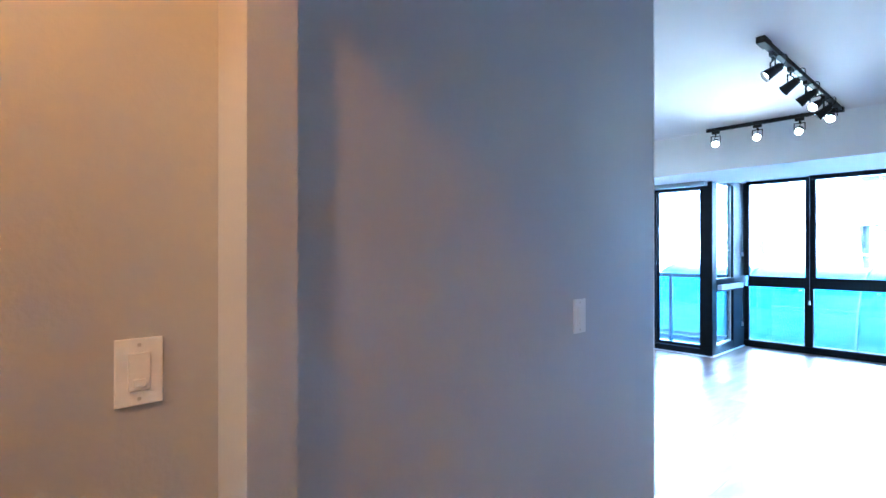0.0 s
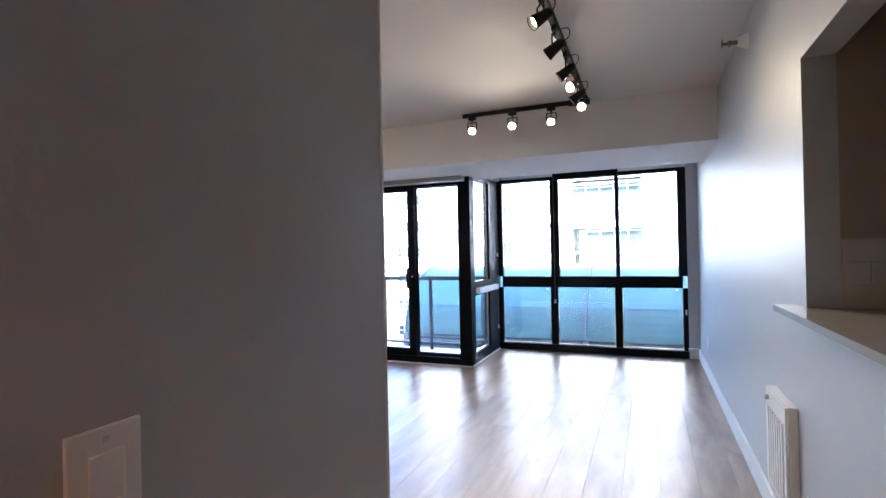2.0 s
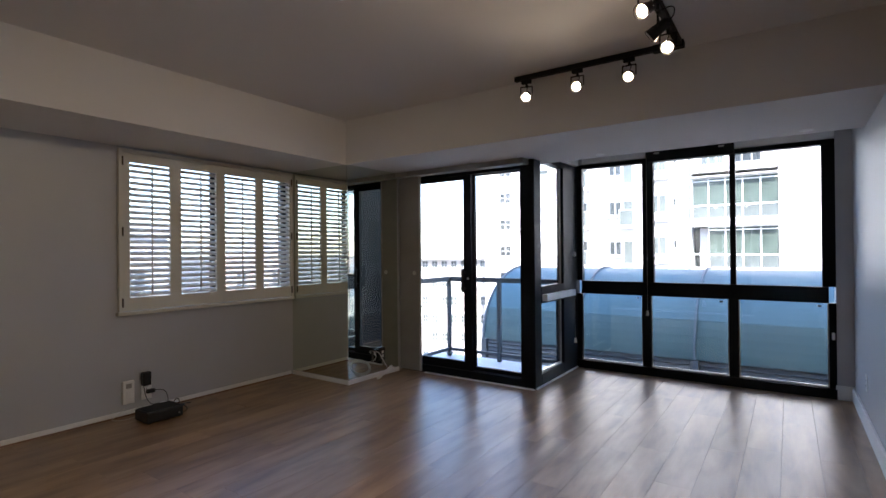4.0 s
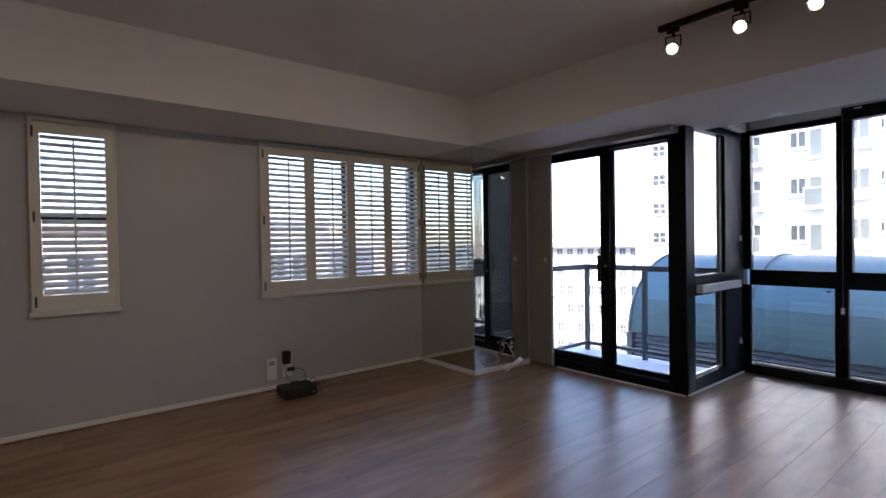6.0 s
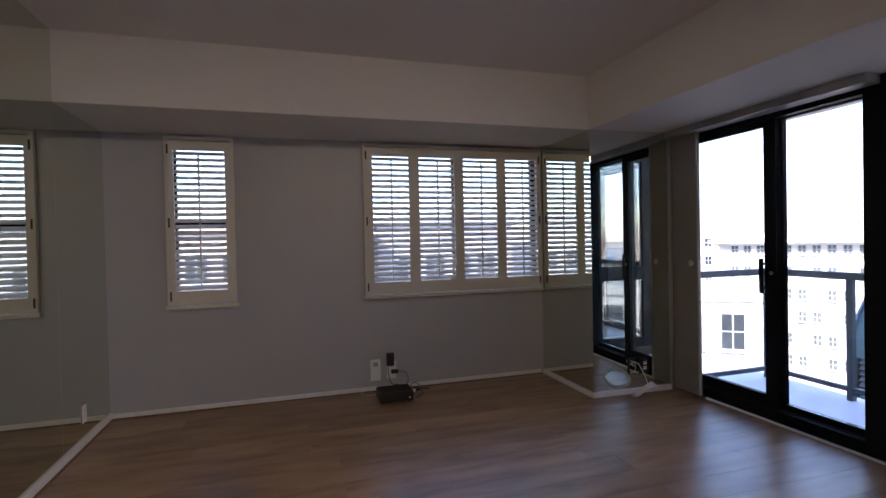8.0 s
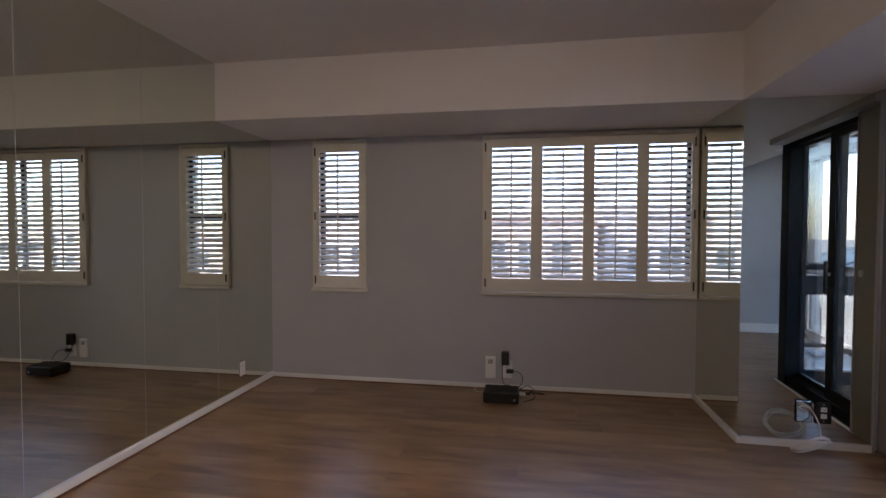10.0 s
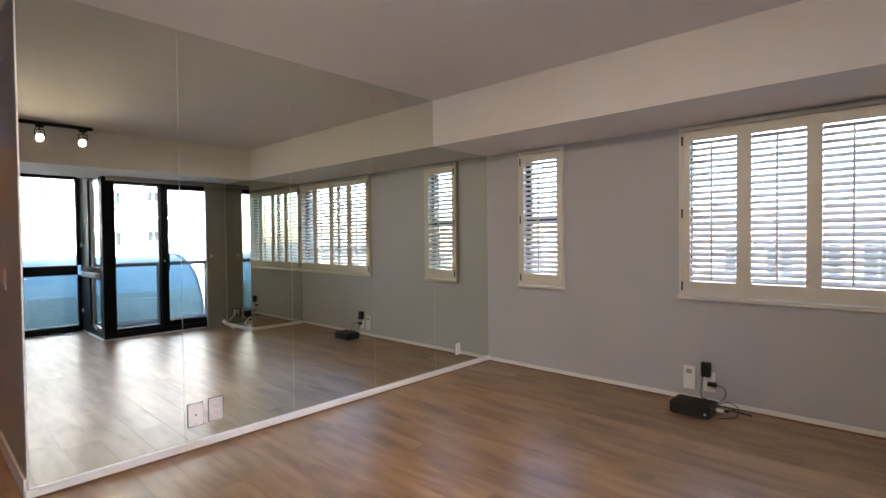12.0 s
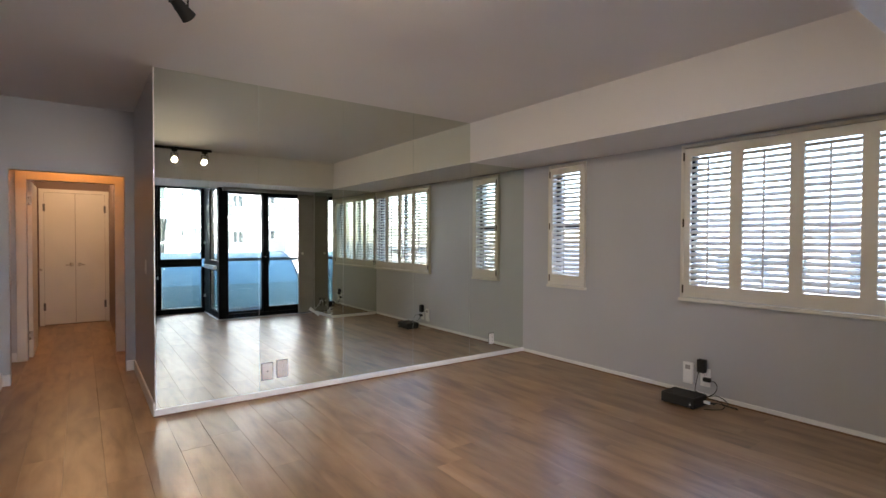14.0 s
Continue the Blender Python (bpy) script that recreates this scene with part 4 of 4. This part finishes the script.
# ---- balcony ----
structure("balcony_floor", boxes((XD + 0.125, 7.62, YR + 0.085, 4.35, -0.25, -0.09)), BALCONY, "sealed blue-grey concrete balcony floor", "balcony")
rail = thing("balcony_railing", (7.5, 3.4, -0.09), "dark grey-green metal balcony railing", "railing")
RX, RY = 7.50, 4.12
part("top_rail", boxes((RX - 0.03, RX + 0.03, YR + 0.09, RY + 0.03, 0.885, 0.945), bevel=0.005), RAILPAINT, rail)
part("top_rail", boxes((XD + 0.15, RX - 0.03, RY - 0.03, RY + 0.03, 0.885, 0.945), bevel=0.005), RAILPAINT, rail)
part("bottom_rail", boxes((RX - 0.02, RX + 0.02, YR + 0.09, RY, -0.02, 0.02), bevel=0.004), RAILPAINT, rail)
part("bottom_rail", boxes((XD + 0.15, RX - 0.02, RY - 0.02, RY + 0.02, -0.02, 0.02), bevel=0.004), RAILPAINT, rail)
for x, y in ((RX, RY), (RX, 3.38), (RX, 2.62), (6.55, RY)):
    part("post", boxes((x - 0.024, x + 0.024, y - 0.024, y + 0.024, -0.09, 0.885), bevel=0.004), RAILPAINT, rail)

# ---- glazed barrel roof outside the bay ----
VX, VZ, VA, VB, VY0, VY1 = 10.0, -0.31, 1.65, 1.25, -7.0, 5.05
vault = thing("barrel_skylight", (VX, -1.0, -2.5), "blue glazed barrel-vaulted roof with dark ribs", "skylight")


def vault_point(a, grow=0.0):
    return VX + VA - (VA + grow) * math.cos(a), VZ + (VB + grow) * math.sin(a)


ribs_y = [VY1 - 1.74 * i for i in range(8)]
bands = (0.0, 0.454, 0.832, 1.19, math.pi / 2, 2.2, 2.75)
for i in range(len(ribs_y) - 1):
    y1, y0 = ribs_y[i] - 0.015, ribs_y[i + 1] + 0.015
    for k, (a0, a1) in enumerate(zip(bands, bands[1:])):
        bm = bmesh.new()
        n = 5
        grid = []
        for j in range(n + 1):
            a = a0 + 0.001 + (a1 - a0 - 0.002) * j / n
            row = []
            for g in (0.0, -0.02):
                x, z = vault_point(a, g)
                row += [bm.verts.new((x, y0, z)), bm.verts.new((x, y1, z))]
            grid.append(row)
        for p, q in zip(grid, grid[1:]):
            bm.faces.new((p[0], p[1], q[1], q[0]))
            bm.faces.new((p[2], q[2], q[3], p[3]))
            bm.faces.new((p[0], q[0], q[2], p[2]))
            bm.faces.new((p[1], p[3], q[3], q[1]))
        for p in (grid[0], grid[-1]):
            bm.faces.new((p[0], p[2], p[3], p[1]))
        part("glass_panel", bm, VAULTLOW if k == 0 else VAULT, vault, "grey-green panel" if k == 0 else "blue panel")
for y in ribs_y:
    bm = bmesh.new()
    rows = []
    for j in range(25):
        a = 2.75 * j / 24
        r = []
        for g in (-0.03, 0.035):
            x, z = vault_point(a, g)
            r += [bm.verts.new((x, y - 0.014, z)), bm.verts.new((x, y + 0.014, z))]
        rows.append(r)
    for p, q in zip(rows, rows[1:]):
        bm.faces.new((p[0], q[0], q[1], p[1]))
        bm.faces.new((p[2], p[3], q[3], q[2]))
        bm.faces.new((p[0], p[2], q[2], q[0]))
        bm.faces.new((p[1], q[1], q[3], p[3]))
    for p in (rows[0], rows[-1]):
        bm.faces.new((p[0], p[1], p[3], p[2]))
    part("rib", bm, VAULTRIB, vault)
part("core", boxes((VX + 0.12, VX + 4.5, VY0, VY1 - 0.02, -18.0, VZ - 0.02)), LOUVRE, vault, "dark wall below the vault")
lou = mesh_from(boxes((-0.032, 0.032, -0.80, 0.80, -0.014, 0.014)), LOUVRE, "louvre_blade")
for i in range(7):
    yc = (ribs_y[i] + ribs_y[i + 1]) / 2
    part("louvre_post", boxes((VX - 0.01, VX + 0.10, ribs_y[i] - 0.05, ribs_y[i] + 0.05, -1.3, VZ - 0.01)), LOUVRE, vault)
    for k in range(10):
        shared("louvre_blade", lou, vault, (VX + 0.06, yc, VZ - 0.06 - 0.072 * k), (0, radians(-48), 0))
structure("roof_terrace", boxes((7.65, VX + 0.1, -8.0, 4.0, -1.6, -1.35)), ROOFING, "grey flat roof below the balcony", "roof")

# ---- the block that holds the flat, above and below ----
block = thing("apartment_block", (1.5, -2.0, -18), "plain rendered block that holds the flat", "building")
# Storeys above are unseen, added to shade the balcony and barrel roof from sun.
part("unseen_upper_storeys", boxes((-12.0, 6.40, -14.0, 5.13, H + 0.14, 17.0)), STUCCO, block)
part("bay_roof", boxes((6.40, 7.70, -0.105, YR + 0.1, H + 0.14, H + 0.3)), GREYCONC, block)
part("lower_storeys", boxes((-12.0, 7.45, -14.0, 5.13, -18.0, -0.26)), STUCCO, block)

structure("ground", boxes((-2000, 2000, -2000, 2000, -18.6, -18.0)), ASPHALT, "wide city ground of asphalt streets", "ground")


# ---- buildings across the street ----
def house(name, at, w, d, z0, z1, yaw, wall_mat, label, storey, cols, win_w, win_h, first, skip=lambda r, c: False, pane_mat=DARKPANE, cornice=0.0, balcony=lambda r, c: False, margin=1.2, rows=None):
    """A block whose front faces its own -x, turned by yaw; windows stand in recesses of their own on the front and one flank."""
    m = Matrix.Translation(at) @ Matrix.Rotation(radians(yaw), 4, 'Z')
    t = thing(name, at, label, "building", "buildings across the street")

    def put(nm, bm, mat, lab="", parent=t):
        bmesh.ops.transform(bm, matrix=m, verts=bm.verts)
        return part(nm, bm, mat, parent, lab)

    put("wall", boxes((0, d, -w / 2, w / 2, z0, z1)), wall_mat)
    put("roof", boxes((0.3, d - 0.3, -w / 2 + 0.3, w / 2 - 0.3, z1, z1 + 0.25)), ROOFING)
    put("parapet", boxes((-0.15, 0.25, -w / 2 - 0.15, w / 2 + 0.15, z1 - 0.1, z1 + 0.55), (0.25, d, -w / 2 - 0.15, -w / 2 + 0.2, z1 - 0.1, z1 + 0.55), (0.25, d, w / 2 - 0.2, w / 2 + 0.15, z1 - 0.1, z1 + 0.55)), wall_mat)
    if cornice:
        put("cornice", boxes((-cornice, 0.0, -w / 2 - cornice, w / 2 + cornice, z1 - 0.75, z1 - 0.35), (-cornice * 0.6, 0.0, -w / 2 - cornice * 0.6, w / 2 + cornice * 0.6, z1 - 1.05, z1 - 0.75)), wall_mat, "projecting cornice")
    pitch = (w - 2 * margin) / cols
    n = rows or int((z1 - first - win_h - 0.4) / storey) + 1
    for r in range(n):
        for c in range(cols):
            if skip(r, c):
                continue
            z = first + r * storey
            y = -w / 2 + margin + (c + 0.5) * pitch
            bm = boxes((-0.05, 0.06, y - win_w / 2, y - win_w / 2 + 0.09, z, z + win_h), (-0.05, 0.06, y + win_w / 2 - 0.09, y + win_w / 2, z, z + win_h), (-0.05, 0.06, y - win_w / 2 + 0.09, y + win_w / 2 - 0.09, z, z + 0.09),
                       (-0.05, 0.06, y - win_w / 2 + 0.09, y + win_w / 2 - 0.09, z + win_h - 0.09, z + win_h), (-0.03, 0.06, y - 0.035, y + 0.035, z + 0.09, z + win_h - 0.09), (-0.025, 0.055, y - win_w / 2 + 0.09, y - 0.035, z + win_h * 0.5 - 0.03, z + win_h * 0.5 + 0.03), (-0.025, 0.055, y + 0.035, y + win_w / 2 - 0.09, z + win_h * 0.5 - 0.03, z + win_h * 0.5 + 0.03), (-0.16, 0.02, y - win_w / 2 - 0.1, y + win_w / 2 + 0.1, z - 0.1, z - 0.002))
            wdw = put("window", bm, PANEFRAME)
            put("pane", boxes((-0.012, -0.002, y - win_w / 2 + 0.09, y + win_w / 2 - 0.09, z + 0.09, z + win_h - 0.09)), pane_mat, "", wdw)
            if balcony(r, c):
                b = put("balcony", boxes((-1.3, 0.0, y - pitch * 0.46, y + pitch * 0.46, z - 1.05, z - 0.85)), wall_mat)
                put("balustrade", boxes((-1.3, -1.24, y - pitch * 0.46, y + pitch * 0.46, z - 0.85, z + 0.1)), PALEPANE, "", b)
    return t


# white apartment house beyond the barrel roof: columns of windows and balconies, and one stack of glazed balconies
flats = thing("apartment_house", (33.6, 13.0, -18), "white apartment house with dark windows and small balconies", "building", "buildings across the street")
part("wall", boxes((33.6, 48.0, 4.97, 15.6, -18.0, 17.0)), STUCCO, flats)
part("parapet", boxes((33.4, 33.9, 4.97, 15.6, 17.001, 17.6)), STUCCO, flats)


def flat_window(parent, y0, y1, z0, z1, x=33.6, bars=1, mat=DARKPANE):
    """A framed window standing a little proud of a wall that faces -x."""
    f = 0.07
    spans = [(x - 0.06, x - 0.001, y0, y0 + f, z0, z1), (x - 0.06, x - 0.001, y1 - f, y1, z0, z1), (x - 0.06, x - 0.001, y0 + f, y1 - f, z0, z0 + f), (x - 0.06, x - 0.001, y0 + f, y1 - f, z1 - f, z1)]
    w = (y1 - y0) / (bars + 1)
    spans += [(x - 0.05, x - 0.001, y0 + w * k - 0.03, y0 + w * k + 0.03, z0 + f, z1 - f) for k in range(1, bars + 1)]
    g = part("window", boxes(*spans), PANEFRAME, parent)
    part("pane", boxes((x - 0.03, x - 0.004, y0 + f, y1 - f, z0 + f, z1 - f)), mat, g)
    part("sill", boxes((x - 0.16, x - 0.001, y0 - 0.08, y1 + 0.08, z0 - 0.08, z0 - 0.002)), STUCCO, g)


def flat_balcony(parent, y0, y1, z, deep, x=33.6):
    """A slab with a glass balustrade, a top rail and two end posts."""
    b = part("balcony", boxes((x - deep, x - 0.001, y0, y1, z - 0.16, z)), STUCCO, parent)
    part("balustrade", boxes((x - deep, x - deep + 0.03, y0 + 0.05, y1 - 0.05, z + 0.06, z + 0.88)), PALEPANE, b)
    part("top_rail", boxes((x - deep - 0.02, x - deep + 0.05, y0, y1, z + 0.9, z + 0.96)), PANEFRAME, b)
    for y in (y0, y1 - 0.05):
        part("post", boxes((x - deep, x - deep + 0.05, y, y + 0.05, z, z + 0.9)), PANEFRAME, b)


for r in range(-2, 4):
    z = 0.95 + 2.45 * r
    flat_window(flats, 10.95, 11.80, z - 0.05, z + 0.98)
    flat_balcony(flats, 10.80, 12.40, z - 0.62, 0.7)
    flat_window(flats, 8.85, 9.65, z, z + 0.92)
    flat_window(flats, 8.15, 8.80, z - 0.55, z + 0.95, bars=0, mat=PALEPANE)
    if r % 2:
        flat_balcony(flats, 8.05, 8.90, z - 0.62, 0.5)
    flat_window(flats, 6.27, 7.20, z + 0.05, z + 1.15, mat=PALEPANE)
    part("ledge", boxes((33.35, 33.599, 6.15, 7.40, z - 0.42, z - 0.26)), STUCCO, flats)
    flat_window(flats, 5.72, 5.97, z + 0.40, z + 0.95, bars=0)
    flat_window(flats, 13.6, 14.3, z + 0.1, z + 0.9, bars=0, mat=PALEPANE)
glazed = thing("apartment_house", (34.0, -6.0, -18), "white apartment house with one stack of glazed balconies", "building", "buildings across the street")
GY0, GY1 = 0.84, 4.95
part("wall", boxes((34.8, 48.0, -18.0, GY1, -18.0, 17.0), (33.40, 34.8, -18.0, GY0, -18.0, 17.0), (33.55, 34.8, GY0, GY1, 5.62, 17.0)), STUCCO, glazed)
part("pilaster", boxes((33.30, 34.8, GY1 + 0.002, GY1 + 0.018, -18.0, 17.0)), PANEFRAME, glazed)
for r in range(-1, 2):
    z = 0.20 + 2.74 * r
    part("balcony_slab", boxes((33.25, 34.8, GY0, GY1, z - 0.30, z)), STUCCO, glazed)
    part("parapet", boxes((33.38, 33.5, GY0, GY1, z, z + 0.10)), STUCCO, glazed)
    part("canopy", boxes((33.15, 33.44, GY0, GY1, z + 2.36, z + 2.43)), PANEFRAME, glazed, "thin grey canopy edge")
    part("inner_wall", boxes((34.55, 34.62, GY0, GY1, z, z + 2.43)), PALEPANE, glazed, "glazed inner wall behind the balcony")
    for c in range(5):
        y0, w = GY1 - 0.822 * c, 0.822
        if r == 0 and c == 0:
            part("curtain", boxes((34.0, 34.05, y0 - 0.75, y0 - 0.35, z + 0.1, z + 2.3)), TRIM, glazed, "pale hanging curtain")
            part("railing", boxes((33.43, 33.49, y0 - w, y0 - 0.05, z + 0.80, z + 0.87)), TRIM, glazed)
            continue
        g = part("window", boxes((33.43, 33.52, y0 - 0.06, y0, z + 0.10, z + 2.36), (33.44, 33.52, y0 - w, y0 - 0.06, z + 0.76, z + 0.84), (33.44, 33.52, y0 - w, y0 - 0.06, z + 2.14, z + 2.20), (33.44, 33.52, y0 - w, y0 - 0.06, z + 2.30, z + 2.36)), TRIM, glazed)
        part("pane", boxes((33.475, 33.485, y0 - w, y0 - 0.06, z + 0.10, z + 0.76)), PALEPANE, g)
        part("pane", boxes((33.475, 33.485, y0 - w, y0 - 0.06, z + 0.84, z + 2.14), (33.475, 33.485, y0 - w, y0 - 0.06, z + 2.20, z + 2.30)), GREENPANE, g)
for r in range(3):
    z = 5.98 + 2.74 * r
    flat_window(glazed, 3.30, 4.50, z, z + 0.80, x=33.55, bars=2, mat=PALEPANE)
    flat_window(glazed, 1.55, 2.95, z, z + 0.80, x=33.55, bars=2)
house("apartment_tower", (52.0, 24.0, 0), 9.0, 12.0, -18.0, 14.0, 20, STUCCO, "pale apartment tower with small paired windows", 2.9, 3, 1.3, 1.2, -8.0)
house("office_building", (62.0, 40.0, 0), 26.0, 18.0, -18.0, 1.0, 28, LIMESTONE, "pale classical stone building with a deep cornice", 2.6, 17, 0.9, 1.3, -14.2, cornice=0.9, pane_mat=PALEPANE, skip=lambda r, c: r < 5 and (c + 2 * r) % 3 == 1)
house("corner_building", (25.0, 27.0, 0), 14.0, 12.0, -18.0, -2.6, 52, STUCCO, "white corner building with tall sash windows", 3.9, 5, 1.4, 2.3, -13.5, pane_mat=DARKPANE)
house("brick_building", (37.0, 45.5, 0), 13.0, 12.0, -18.0, 0.9, 52, TANBRICK, "tan brick building with regular windows", 3.2, 6, 1.1, 1.7, -12.0)
house("glass_tower", (84.0, 104.0, 0), 6.5, 8.0, -18.0, 10.0, 52, GREYCONC, "distant pale glass tower", 3.2, 5, 1.7, 2.3, -6.0, pane_mat=PALEPANE)
house("hill_house", (70.0, 72.0, 0), 16.0, 12.0, -18.0, 1.6, 46, LIMESTONE, "pale distant house block on the hill", 3.1, 6, 1.2, 1.6, -10.0)
house("hill_house", (66.0, 84.0, 0), 12.0, 12.0, -18.0, 3.4, 50, GREYCONC, "grey distant house block on the hill", 3.1, 5, 1.2, 1.6, -10.0)
house("street_house", (2.0, 34.0, 0), 13.0, 12.0, -18.0, 2.2, 90, TANBRICK, "tan brick street house seen through the shutters", 3.3, 5, 1.4, 1.9, -11.0)
house("street_house", (14.5, 36.0, 0), 10.5, 12.0, -18.0, 2.6, 90, GREYCONC, "grey concrete street house seen through the shutters", 3.2, 4, 1.6, 1.7, -11.0)
house("street_house", (-12.0, 40.0, 0), 14.0, 12.0, -18.0, 2.9, 90, STUCCO, "white street house seen through the shutters", 3.2, 5, 1.4, 1.7, -11.0)


# ---- floor planks ----
def plank_mesh(length, width):
    bm = bmesh.new()
    c = 0.0005
    lo = [bm.verts.new((sx * length / 2, sy * width / 2, -0.013)) for sx, sy in ((-1, -1), (1, -1), (1, 1), (-1, 1))]
    md = [bm.verts.new((sx * length / 2, sy * width / 2, -0.0012)) for sx, sy in ((-1, -1), (1, -1), (1, 1), (-1, 1))]
    up = [bm.verts.new((sx * (length / 2 - c * 0.3), sy * (width / 2 - c), 0.0)) for sx, sy in ((-1, -1), (1, -1), (1, 1), (-1, 1))]
    bm.faces.new(up)
    for k in range(4):
        j = (k + 1) % 4
        bm.faces.new((lo[k], lo[j], md[j], md[k]))
        bm.faces.new((md[k], md[j], up[j], up[k]))
    return mesh_from(bm, FLOORWOOD, "plank")


PLANK, WIDTH = 1.38, 0.192
floor_ob = bpy.data.objects["floor"]
plank_cache = {}
row = 0
y = -1.622
while y < YN:
    yc = y + WIDTH / 2
    x_lo = (-0.80 if yc < 0.0 else -3.40) if yc < 1.02 else XM
    x_hi = XW if yc < YR - 0.02 else (XD if yc < PY else PX + 0.01)
    if yc < 0.0:
        x_hi = 0.25
    x = x_lo - PLANK * ((row * 0.37 + 0.13 * (row % 3)) % 1.0)
    while x < x_hi:
        a, b = max(x, x_lo), min(x + PLANK, x_hi)
        L = round(b - a, 2)
        if L > 0.03:
            if L not in plank_cache:
                plank_cache[L] = plank_mesh(L - 0.0003, WIDTH - 0.0008)
            shared("plank", plank_cache[L], floor_ob, ((a + b) / 2, yc, 0.0))
        x += PLANK
    y += WIDTH
    row += 1
